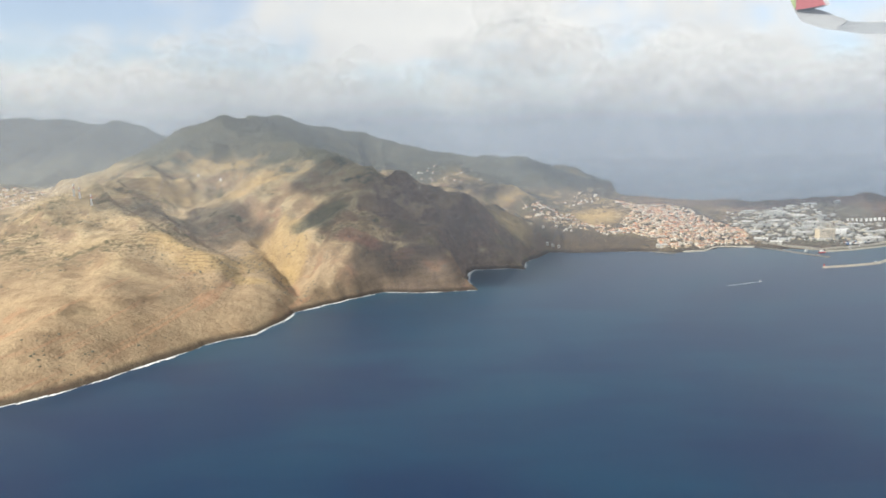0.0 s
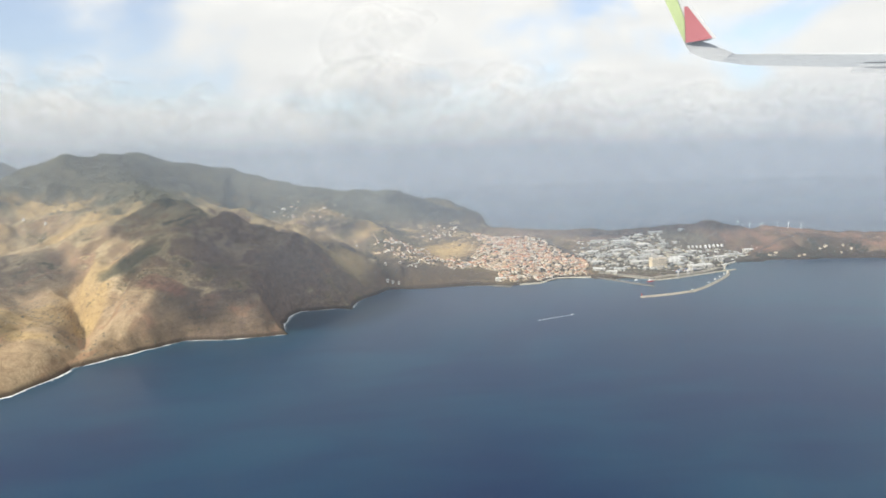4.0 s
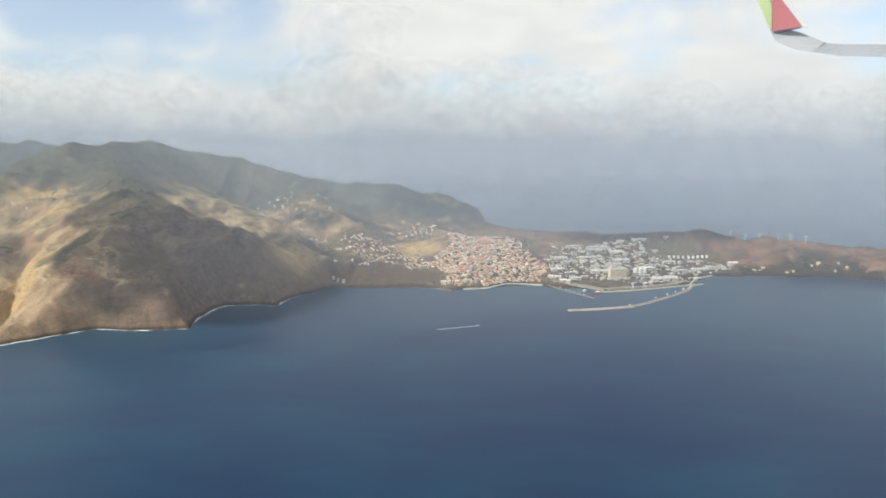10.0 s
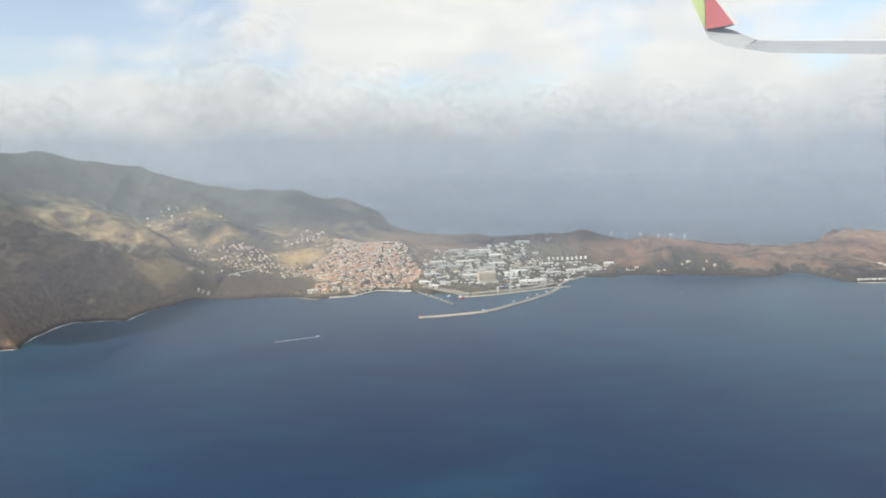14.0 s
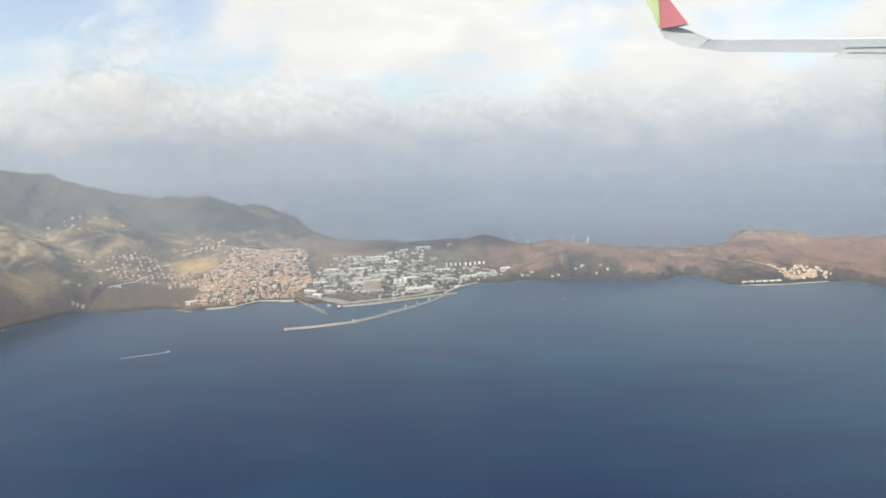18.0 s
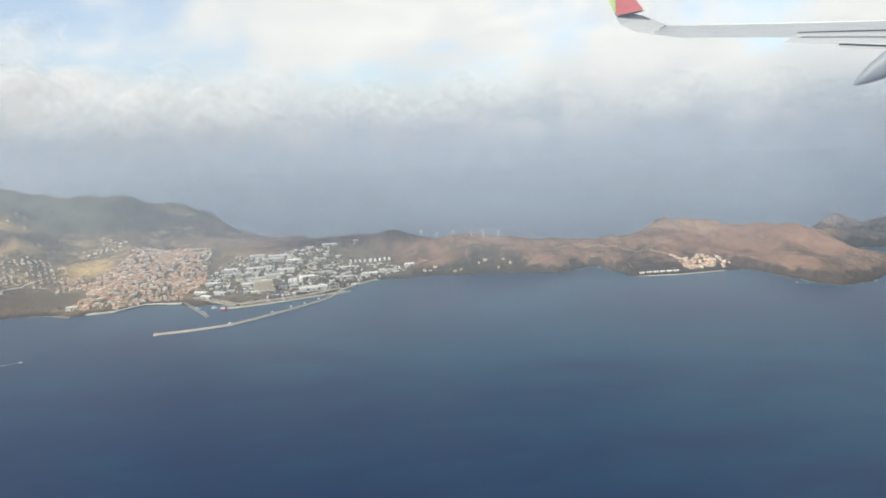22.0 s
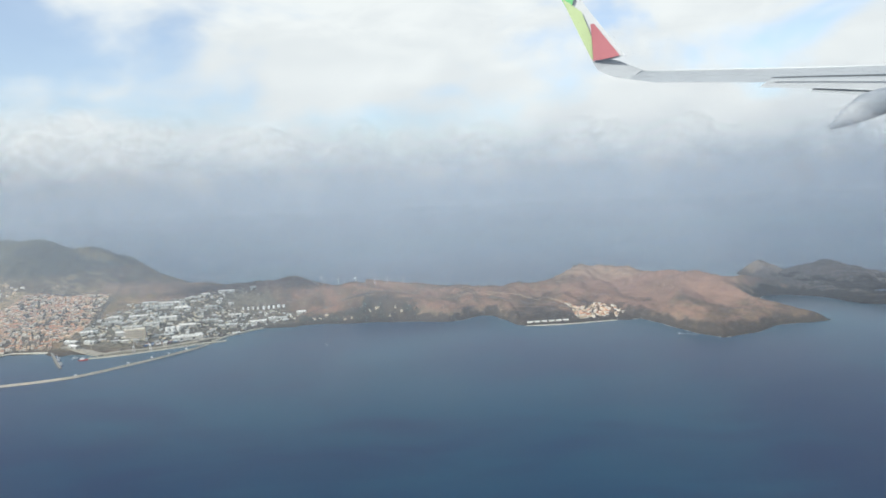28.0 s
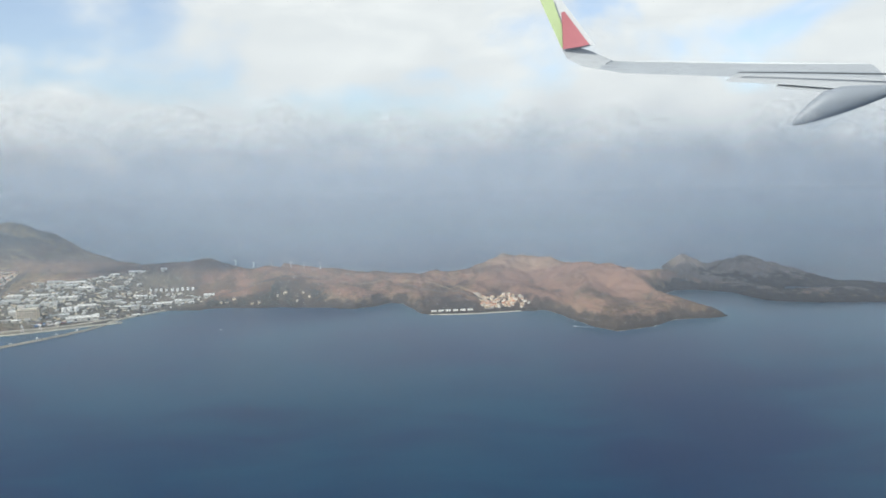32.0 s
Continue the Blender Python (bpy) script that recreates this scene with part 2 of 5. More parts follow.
    soil = g.mix(g.math("MULTIPLY", g.math("MULTIPLY", bank, g.math("SUBTRACT", 1.0, g.math("MAXIMUM", trees, low))), 0.5), soil, (0.15, 0.115, 0.065))
    # dry fields left open between the houses
    # the one at (86, 912) also paints the headland flank's sunlit gold
    for cx, cy, rx, ry in ((236.0, 1082.0, 52.0, 40.0), (118.0, 1122.0, 44.0, 34.0), (40.0, 1250.0, 60.0, 34.0), (-192.0, 712.0, 40.0, 66.0), (-235.0, 640.0, 62.0, 26.0), (-262.0, 915.0, 78.0, 32.0), (-370.0, 900.0, 40.0, 60.0), (-208.0, 614.0, 60.0, 13.0), (86.0, 912.0, 40.0, 52.0), (-195.0, 765.0, 40.0, 40.0), (-160.0, 700.0, 20.0, 36.0), (-340.0, 1030.0, 70.0, 40.0), (174.0, 1213.0, 40.0, 22.0), (230.0, 1098.0, 46.0, 26.0), (280.0, 1440.0, 60.0, 30.0)):
        span = g.t.nodes.new("ShaderNodeVectorMath")
        span.operation = "LENGTH"
        g.put(span.inputs[0], g.vmath("MULTIPLY", g.vmath("SUBTRACT", place, (cx, cy, 0.0)), (1 / rx, 1 / ry, 0.0)))
        field = g.ramp(g.math("ADD", span.outputs["Value"], g.math("ADD", g.math("MULTIPLY", n18, 1.1), g.math("MULTIPLY", n60, 0.9))), 2.1, 1.4)
        soil = g.mix(g.math("MULTIPLY", field, 0.72), soil, g.mix(g.math("MULTIPLY", bank, 0.8), g.mix(g.ramp(n4, 0.35, 0.65), (0.39, 0.275, 0.135), (0.55, 0.40, 0.195)), (0.21, 0.15, 0.085)))
    # dark scrub along the bay, red scree under the spur, grey outer islets
    # shade painted on headland, hollow, ravine and islets; sunlit tones on the peninsula
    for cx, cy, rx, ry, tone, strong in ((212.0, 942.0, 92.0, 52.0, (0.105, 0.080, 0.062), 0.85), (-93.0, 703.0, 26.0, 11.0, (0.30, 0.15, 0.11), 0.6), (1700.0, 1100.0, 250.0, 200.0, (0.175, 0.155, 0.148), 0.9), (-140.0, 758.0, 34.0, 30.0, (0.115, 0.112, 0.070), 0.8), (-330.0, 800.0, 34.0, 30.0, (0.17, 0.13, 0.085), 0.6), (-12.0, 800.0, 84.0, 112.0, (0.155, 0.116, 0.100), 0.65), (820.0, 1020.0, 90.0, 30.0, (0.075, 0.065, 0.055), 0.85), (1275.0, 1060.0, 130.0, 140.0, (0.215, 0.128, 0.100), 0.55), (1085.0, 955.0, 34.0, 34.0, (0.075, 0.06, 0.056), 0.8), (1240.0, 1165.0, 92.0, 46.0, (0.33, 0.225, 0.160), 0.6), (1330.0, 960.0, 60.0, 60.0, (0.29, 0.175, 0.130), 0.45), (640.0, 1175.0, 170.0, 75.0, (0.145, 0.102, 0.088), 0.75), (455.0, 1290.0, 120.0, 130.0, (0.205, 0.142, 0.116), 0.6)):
        span = g.t.nodes.new("ShaderNodeVectorMath")
        span.operation = "LENGTH"
        g.put(span.inputs[0], g.vmath("MULTIPLY", g.vmath("SUBTRACT", place, (cx, cy, 0.0)), (1 / rx, 1 / ry, 0.0)))
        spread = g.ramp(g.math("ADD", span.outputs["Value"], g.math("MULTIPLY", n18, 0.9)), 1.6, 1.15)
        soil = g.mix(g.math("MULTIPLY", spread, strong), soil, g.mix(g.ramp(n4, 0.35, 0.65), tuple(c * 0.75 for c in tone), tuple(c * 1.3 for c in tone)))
    # worn, built-over ground round the harbour
    out = g.vmath("MULTIPLY", g.vmath("SUBTRACT", place, (585.0, 1012.0, 0.0)), (1 / 165, 1 / 130, 0.0))
    far = g.t.nodes.new("ShaderNodeVectorMath")
    far.operation = "LENGTH"
    g.put(far.inputs[0], out)
    town = g.vmath("MULTIPLY", g.vmath("SUBTRACT", place, (368.0, 1060.0, 0.0)), (1 / 78, 1 / 165, 0.0))
    near = g.t.nodes.new("ShaderNodeVectorMath")
    near.operation = "LENGTH"
    g.put(near.inputs[0], town)
    soil = g.mix(g.math("MULTIPLY", g.ramp(g.math("ADD", near.outputs["Value"], g.math("MULTIPLY", n18, 0.5)), 1.25, 1.0), 0.8), soil, (0.105, 0.088, 0.072))
    yard = g.ramp(g.math("ADD", far.outputs["Value"], g.math("MULTIPLY", n18, 0.5)), 1.28, 1.05)
    soil = g.mix(g.math("MULTIPLY", yard, 0.85), soil, g.mix(g.ramp(n4, 0.42, 0.6), (0.075, 0.076, 0.058), (0.19, 0.172, 0.142)))
    wet = g.ramp(g.math("ADD", z, g.math("MULTIPLY", n4, 2.0)), 6.0, 2.2)
    soil = g.mix(g.math("MULTIPLY", wet, 0.8), soil, (0.045, 0.040, 0.036))
    reef = g.math("MULTIPLY", g.ramp(g.math("ADD", z, g.math("MULTIPLY", g.math("SUBTRACT", n18, 0.5), 34.0)), 14.5, 8.0), g.ramp(x, 800.0, 860.0))
    soil = g.mix(g.math("MULTIPLY", reef, 0.85), soil, (0.052, 0.046, 0.043))
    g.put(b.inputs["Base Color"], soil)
    b.inputs["Roughness"].default_value = 0.95
    b.inputs["Specular IOR Level"].default_value = 0.1
    bump = g.t.nodes.new("ShaderNodeBump")
    bump.inputs["Strength"].default_value, bump.inputs["Distance"].default_value = 0.8, 2.2
    g.put(bump.inputs["Height"], g.math("ADD", g.math("MULTIPLY", n4, 1.0), g.math("MULTIPLY", n1, 0.3)))
    g.put(b.inputs["Normal"], bump.outputs[0])
    return m


def build_sea_material():
    m, g, b = material("sea_water")
    place = g.t.nodes.new("ShaderNodeNewGeometry").outputs["Position"]
    broad = g.noise(place, 1 / 420, 4.0, 0.5, 0.6)
    wind = g.noise(g.vmath("MULTIPLY", place, (1.0, 2.4, 1.0)), 1 / 120, 2.0, 0.5, 0.4)
    f = g.math("ADD", g.math("MULTIPLY", broad, 0.65), g.math("MULTIPLY", wind, 0.35))
    # broad darker patches put cloud shade into the water's colour
    deep = g.mix(g.ramp(f, 0.38, 0.62), (0.001, 0.017, 0.061), (0.004, 0.041, 0.085))
    # paler green water over the shallows by the cliffs
    shoal = g.t.nodes.new("ShaderNodeAttribute")
    shoal.attribute_name = "shoal"
    g.put(b.inputs["Base Color"], g.mix(g.math("MULTIPLY", shoal.outputs["Fac"], g.ramp(broad, 0.3, 0.6)), deep, (0.007, 0.060, 0.092)))
    b.inputs["Roughness"].default_value = 0.3
    b.inputs["IOR"].default_value, b.inputs["Specular IOR Level"].default_value = 1.33, 0.28
    # sheen imitates the haze that pales the water with distance
    b.inputs["Sheen Weight"].default_value, b.inputs["Sheen Roughness"].default_value = 0.28, 0.3
    b.inputs["Sheen Tint"].default_value = (0.66, 0.83, 1.0, 1.0)
    return m


LAND, SEA = build_land_material(), build_sea_material()
FOAM = worn("sea_foam", (0.82, 0.84, 0.84), 0.9, 0.1, 0.5)


# ---------------------------------------------------------------- land


def lattice(seed, n=256):
    return np.random.RandomState(seed).rand(n, n)


def value_noise(x, y, seed):
    """Smooth noise from 0 to 1 on a unit lattice."""
    grid = lattice(seed)
    i, j = np.floor(x).astype(int), np.floor(y).astype(int)
    u, v = x - i, y - j
    u, v = u * u * u * (u * (u * 6 - 15) + 10), v * v * v * (v * (v * 6 - 15) + 10)
    a, b, c, d = grid[i % 256, j % 256], grid[(i + 1) % 256, j % 256], grid[i % 256, (j + 1) % 256], grid[(i + 1) % 256, (j + 1) % 256]
    return (a * (1 - u) + b * u) * (1 - v) + (c * (1 - u) + d * u) * v


def fractal(x, y, size, seed, octaves=5, rough=0.5, ridged=False):
    total, weight, norm = 0.0, 1.0, 0.0
    for k in range(octaves):
        c, s = math.cos(0.7 * k + seed), math.sin(0.7 * k + seed)
        f = 2.0**k / size
        n = value_noise((c * x - s * y) * f + 17.3 * k, (s * x + c * y) * f + 5.1 * k, seed + k)
        if ridged:
            n = 1 - np.abs(2 * n - 1)
        total, norm, weight = total + weight * n, norm + weight, weight * rough
    return total / norm


# the shore, going round the island with the land on the left-hand side
SHORE_WEST = [(-3500, -200), (-1500, 60), (-420, 265), (-271, 386), (-248, 406), (-227, 438), (-204, 476), (-191, 499), (-175, 516), (-158, 535), (-143, 569), (-142, 598), (-117, 622), (-84, 656), (-63, 674), (-28, 672), (6, 676), (31, 680), (22, 716), (24, 768), (34, 790), (76, 793), (93, 787), (97, 824), (106, 846), (124, 875), (140, 902), (162, 901)]
SHORE_TOWN = [(200, 902), (240, 902), (277, 900), (300, 888), (319, 893), (353, 900), (381, 930), (430, 926), (452, 900), (470, 905), (520, 886), (545, 892), (634, 931), (650, 962), (688, 1001), (735, 998), (741, 1012), (775, 1016), (842, 1005)]
SHORE_EAST = [(870, 998), (923, 988), (955, 975), (985, 992), (1007, 1008), (1025, 1002), (1046, 934), (1059, 925), (1121, 923), (1178, 929), (1218, 929), (1230, 898), (1250, 835), (1271, 802), (1323, 818), (1364, 850), (1402, 853), (1441, 856), (1432, 882), (1400, 935), (1408, 1000), (1450, 1034), (1488, 1031), (1527, 1004), (1545, 938), (1611, 915), (1760, 895), (2000, 930), (2300, 960)]
SHORE_NORTH = [(2360, 985), (2100, 1000), (1850, 1000), (1745, 1060), (1700, 1150), (1620, 1215), (1575, 1262), (1528, 1262), (1505, 1185), (1455, 1130), (1400, 1140), (1330, 1200), (1255, 1300), (1185, 1290), (1110, 1200), (1010, 1170), (910, 1200), (780, 1220), (640, 1300), (540, 1370), (450, 1490), (390, 1590), (200, 1720), (-200, 1900), (-500, 2500), (-1500, 3200), (-3500, 3600)]
SHORE = np.array(SHORE_WEST + SHORE_TOWN + SHORE_EAST + SHORE_NORTH, float)

# crests of the hills: the side slope, then x, y, height along each
CRESTS = [
    (0.42, [(-3400, 2300, 300), (-1900, 2000, 260), (-1250, 1900, 225), (-1000, 1880, 212), (-935, 1860, 200), (-890, 1850, 213), (-830, 1850, 190)]),
    (0.42, [(-830, 1850, 188), (-720, 1820, 150), (-600, 1650, 128)]),
    (0.46, [(-600, 1500, 130), (-540, 1330, 140), (-500, 1250, 158), (-460, 1232, 188), (-400, 1210, 199), (-370, 1300, 194), (-339, 1398, 206), (-270, 1440, 184), (-176, 1480, 171), (-110, 1464, 147), (-30, 1448, 126), (70, 1440, 110), (148, 1450, 110), (250, 1455, 93), (342, 1461, 92), (372, 1463, 54), (405, 1470, 20), (460, 1480, 12)]),
    (0.50, [(-360, 1300, 190), (-250, 1080, 152), (-160, 940, 132), (-114, 871, 124), (-104, 790, 92), (-100, 730, 62), (-96, 690, 36)]),
    (0.60, [(-110, 728, 56), (-60, 732, 60), (-10, 742, 60), (14, 765, 56)]),
    (0.50, [(-114, 871, 122), (-51, 862, 106), (21, 850, 92), (60, 832, 74), (86, 815, 50), (98, 803, 26)]),
    (0.40, [(-400, 1210, 180), (-420, 1000, 124), (-425, 860, 104), (-412, 752, 90), (-330, 690, 74), (-250, 645, 54), (-160, 602, 30)]),
    (0.30, [(-412, 752, 84), (-470, 800, 70), (-560, 850, 44)]),
    (0.13, [(-600, 960, 64), (-700, 1070, 76), (-860, 1180, 84)]),
    (0.40, [(-330, 690, 66), (-300, 560, 52), (-262, 450, 38)]),
    (0.42, [(-30, 1440, 120), (40, 1250, 96), (111, 1138, 68), (150, 1020, 40), (160, 930, 22)]),
    (0.36, [(-250, 1080, 140), (-120, 1130, 106), (-20, 1080, 80), (50, 1000, 58), (112, 900, 32)]),
    (0.34, [(148, 1445, 104), (220, 1250, 68), (300, 1130, 44), (340, 1000, 24)]),
    (0.16, [(330, 1330, 38), (420, 1250, 38), (480, 1120, 30), (540, 1000, 13)]),
    (0.14, [(510, 1290, 24), (600, 1235, 41), (650, 1212, 49), (705, 1185, 57), (762, 1160, 56), (830, 1155, 40), (894, 1152, 26), (1000, 1110, 13)]),
    (0.12, [(640, 1160, 28), (656, 1078, 22), (720, 1040, 11)]),
    (0.30, [(860, 1090, 27), (905, 1030, 19), (950, 985, 11)]),
    (0.26, [(1000, 1110, 12), (1080, 1130, 18), (1150, 1180, 28), (1212, 1212, 34), (1262, 1165, 29), (1310, 1110, 24), (1350, 1042, 32), (1400, 1010, 25)]),
    (0.28, [(1212, 1205, 34), (1180, 1090, 21), (1120, 1030, 16), (1060, 960, 13)]),
    (0.28, [(1300, 1100, 29), (1290, 980, 23), (1275, 880, 18), (1280, 822, 12)]),
    (0.26, [(1350, 1035, 30), (1372, 930, 16), (1435, 860, 4)]),
    (0.55, [(1450, 1090, 2), (1510, 1170, 13), (1545, 1232, 31), (1575, 1200, 5), (1598, 1180, 16), (1622, 1162, 29), (1650, 1146, 30), (1682, 1126, 18), (1712, 1108, 7), (1740, 1090, 2), (1850, 1030, 3), (2050, 1010, 16), (2280, 990, 8)]),
]


# stream cuts: depth, half-width, then x, y going up the valley
CUTS = [
    (17, 15, [(-138, 606), (-158, 680), (-205, 750), (-250, 830)]),
    (8, 5, [(-136, 600), (-140, 625), (-153, 668), (-183, 719), (-223, 786)]),
    (-9, 10, [(-385, 776), (-330, 700), (-293, 657), (-250, 636), (-202, 606), (-165, 592)]),
    (7, 6, [(-146, 640), (-172, 700), (-205, 770), (-215, 830)]),
    (6, 6, [(-140, 630), (-132, 690), (-126, 730)]),
    (-9, 11, [(1538, 1226), (1556, 1236)]),
    (7, 9, [(1586, 1250), (1578, 1180)]),
    (11, 28, [(-240, 735), (-300, 800), (-350, 880)]),
    (9, 20, [(105, 850), (60, 930), (0, 1000)]),
    (6, 13, [(-232, 430), (-290, 520), (-330, 600)]),
    (9, 22, [(-60, 1240), (-40, 1160), (20, 1110)]),
    (13, 17, [(1060, 980), (1090, 1040), (1120, 1090)]),
    (12, 15, [(1240, 900), (1245, 980), (1230, 1060)]),
    (6, 16, [(990, 1000), (970, 1060), (950, 1100)]),
    (10, 13, [(1320, 830), (1325, 900), (1320, 980)]),
]


def to_segments(x, y, pts):
    """Distance to a polyline, and the height along it where it is nearest (0 for a plan of x and y alone)."""
    best, high = np.full(x.shape, 1e9), np.zeros(x.shape)
    for a, b in zip(pts[:-1], pts[1:]):
        dx, dy = b[0] - a[0], b[1] - a[1]
        s = np.clip(((x - a[0]) * dx + (y - a[1]) * dy) / (dx * dx + dy * dy), 0, 1)
        d = np.hypot(x - a[0] - s * dx, y - a[1] - s * dy)
        near = d < best
        best = np.where(near, d, best)
        if len(a) > 2:
            high = np.where(near, a[2] + s * (b[2] - a[2]), high)
    return best, high


def inland(x, y):
    """Distance from the shore: positive on land."""
    loop = [*map(tuple, SHORE), tuple(SHORE[0])]
    d, _ = to_segments(x, y, loop)
    inside = np.zeros(x.shape, bool)
    for (ax, ay), (bx, by) in zip(loop[:-1], loop[1:]):
        if ay != by:
            inside ^= ((ay > y) != (by > y)) & (x < (bx - ax) * (y - ay) / (by - ay) + ax)
    return np.where(inside, d, -d)


def ground(x, y):
    """The height of the land at x, y (arrays)."""
    x, y = np.asarray(x, float), np.asarray(y, float)
    wx, wy = x + 16 * (fractal(x, y, 70, 3, 3) - 0.5), y + 16 * (fractal(x, y, 70, 9, 3) - 0.5)
    sx, sy = x + 7 * (fractal(x, y, 22, 31, 4) - 0.5), y + 7 * (fractal(x, y, 22, 37, 4) - 0.5)
    d = inland(sx, sy)
    total = np.zeros(x.shape)
    for slope, pts in CRESTS:
        far, high = to_segments(wx, wy, pts)
        h = high - slope * (np.sqrt(far * far + 144) - 12)
        if slope == 0.46:
            # the main ridge breaks off in a cliff at its east end
            h = h - 1.3 * np.clip(wx - 336, 0, 120)
        total += np.exp(np.clip(h, -60, 400) / 9.0)
    h = 9.0 * np.log(total + np.exp(0.6)) - 2
    rugged = np.clip((h - 12) / 62, 0, 1) * np.clip((d - 5) / 40, 0, 1)
    rugged = rugged * (1 - 0.55 * np.clip((-195 - x) / 40, 0, 1) * np.clip((690 - y) / 70, 0, 1))
    gully = fractal(wx, wy, 95, 51, 5, 0.5, True) - 0.62
    h = h + 34 * rugged * gully * (1 - 0.5 * np.clip((h - 95) / 40, 0, 1)) + 9 * rugged * np.clip((200 - x) / 80, 0, 1) * np.clip((1150 - y) / 150, 0.25, 1) * (fractal(wx, wy, 32, 57, 4, 0.55, True) - 0.62) + (2 + 9 * rugged + 7 * np.clip((x - 850) / 100, 0, 1) * np.clip(d / 30, 0, 1)) * (fractal(x, y, 40, 71, 5) - 0.5)
    h = h + np.clip((x - 900) / 80, 0, 1) * np.clip((1740 - x) / 40, 0, 1) * np.clip(d / 30, 0, 1) * (17 * (fractal(wx, wy, 70, 63, 5, 0.55, True) - 0.72) + 6 * (fractal(wx, wy, 26, 65, 4, 0.55, True) - 0.66))
    for deep, half, pts in CUTS:
        far, _ = to_segments(wx, wy, pts)
        h = h - deep * np.exp(-((far / half) ** 2)) * np.clip(h / 30, 0.15, 1)
    # the bare peninsula stands on a low cliff
    cove = np.clip(np.minimum((x - 1050) / 15, (1212 - x) / 15), 0, 1) * np.clip((1010 - y) / 30, 0, 1)
    h = h + 7 * np.clip((x - 770) / 60, 0, 1) * np.clip((1740 - x) / 50, 0.1, 1) * (1 - cove) * np.clip(d / 9, 0, 1) * np.clip(1.4 - d / 90, 0, 1)
    # the harbour zone is a gentle ramp
    ramp = 2.0 + 0.08 * np.maximum(d, 0) + 0.0009 * np.maximum(d, 0) ** 2
    flat = np.clip((x - 425) / 40, 0, 1) * np.clip((790 - x) / 60, 0, 1) * np.clip((1130 - y) / 60, 0, 1)
    h = h + flat * (np.minimum(h, ramp) - h)
    # the sea cliff: lower in the bays where the towns stand
    bay = np.clip(np.minimum((x - 130) / 60, (850 - x) / 40), 0, 1) + np.clip(np.minimum((x - 1040) / 20, (1215 - x) / 20), 0, 1)
    wall = 5 * (fractal(x, y, 26, 81, 3) - 0.5)
    rise = np.where(bay > 0.5, 0.45, 0.95 - 0.4 * np.clip((-150 - x) / 40, 0, 1) + 0.85 * np.clip(np.minimum((x + 120) / 25, (30 - x) / 25), 0, 1)) + 0.35 * (fractal(x, y, 60, 91, 3) - 0.5)
    cliff = np.clip(1.2 + np.maximum(d - wall * (1 - bay), -6) * rise, -6, 400)
    soft = 5.0
    both = -soft * np.log(np.exp(-np.clip(h, -5, 300) / soft) + np.exp(-np.clip(cliff, -8, 300) / soft)) + 1.0
    return np.where(d > 60, np.minimum(h, both + 3), np.where(d < -9, -4.0, both))


def steps(*stretches):
    """Grid lines: (from, to, spacing) one after the other."""
    return np.concatenate([np.arange(a, b, s) for a, b, s in stretches])


RELIEF = []


def surface(x, y):
    """The height of the built land at x, y (arrays), from its grid."""
    xs, ys, gz = RELIEF
    x, y = np.asarray(x, float), np.asarray(y, float)
    i = np.clip(np.searchsorted(xs, x) - 1, 0, len(xs) - 2)
    j = np.clip(np.searchsorted(ys, y) - 1, 0, len(ys) - 2)
    u, v = np.clip((x - xs[i]) / (xs[i + 1] - xs[i]), 0, 1), np.clip((y - ys[j]) / (ys[j + 1] - ys[j]), 0, 1)
    return (gz[j, i] * (1 - u) + gz[j, i + 1] * u) * (1 - v) + (gz[j + 1, i] * (1 - u) + gz[j + 1, i + 1] * u) * v


def build_land():
    xs = steps((-2600, -1300, 26), (-1300, -460, 8), (-460, 1680, 3.6), (1680, 2400, 12))
    ys = steps((300, 1060, 3.0), (1060, 1300, 4.0), (1300, 1560, 6.0), (1560, 1960, 9), (1960, 2700, 24))
    gx, gy = np.meshgrid(xs, ys)
    gz = ground(gx, gy)
    RELIEF.extend((xs, ys, gz))
    ny, nx = gx.shape
    verts = np.stack([gx, gy, gz], -1).reshape(-1, 3)
    idx = np.arange(ny * nx).reshape(ny, nx)
    quads = np.stack([idx[:-1, :-1], idx[:-1, 1:], idx[1:, 1:], idx[1:, :-1]], -1).reshape(-1, 4)
    dry = gz.reshape(-1)[quads].max(1) > -2.0
    quads = quads[dry]
    used = np.unique(quads)
    back = np.zeros(len(verts), int)
    back[used] = np.arange(len(used))
    mesh = bpy.data.meshes.new("ground")
    mesh.from_pydata(verts[used].tolist(), [], back[quads].tolist())
    mesh.polygons.foreach_set("use_smooth", np.ones(len(quads), bool))
    mesh.materials.append(LAND)
    return tagged(new("ground", mesh), "dry brown volcanic island hills with scrub, terraces and sea cliffs", "hills", kind="structure")


build_land()


def build_sea():
    mesh = bpy.data.meshes.new("water")
    xs = steps((-7000, -500, 500), (-500, 1720, 16), (1720, 7800, 500))
    ys = steps((-7000, 280, 500), (280, 1320, 16), (1320, 7800, 500))
    gx, gy = np.meshgrid(xs, ys)
    n = len(xs)
    mesh.from_pydata(np.stack([gx, gy, 0 * gx], -1).reshape(-1, 3).tolist(), [], [(j * n + i, j * n + i + 1, j * n + n + i + 1, j * n + n + i) for j in range(len(ys) - 1) for i in range(n - 1)])
    shoal = np.exp(-np.clip(-inland(gx, gy), 0, 900) / 15.0)
    mesh.attributes.new("shoal", "FLOAT", "POINT").data.foreach_set("value", shoal.ravel().astype(np.float32))
    mesh.materials.append(SEA)
    return tagged(new("water", mesh), "deep blue ocean with a light wind chop", "sea", kind="structure")


build_sea()


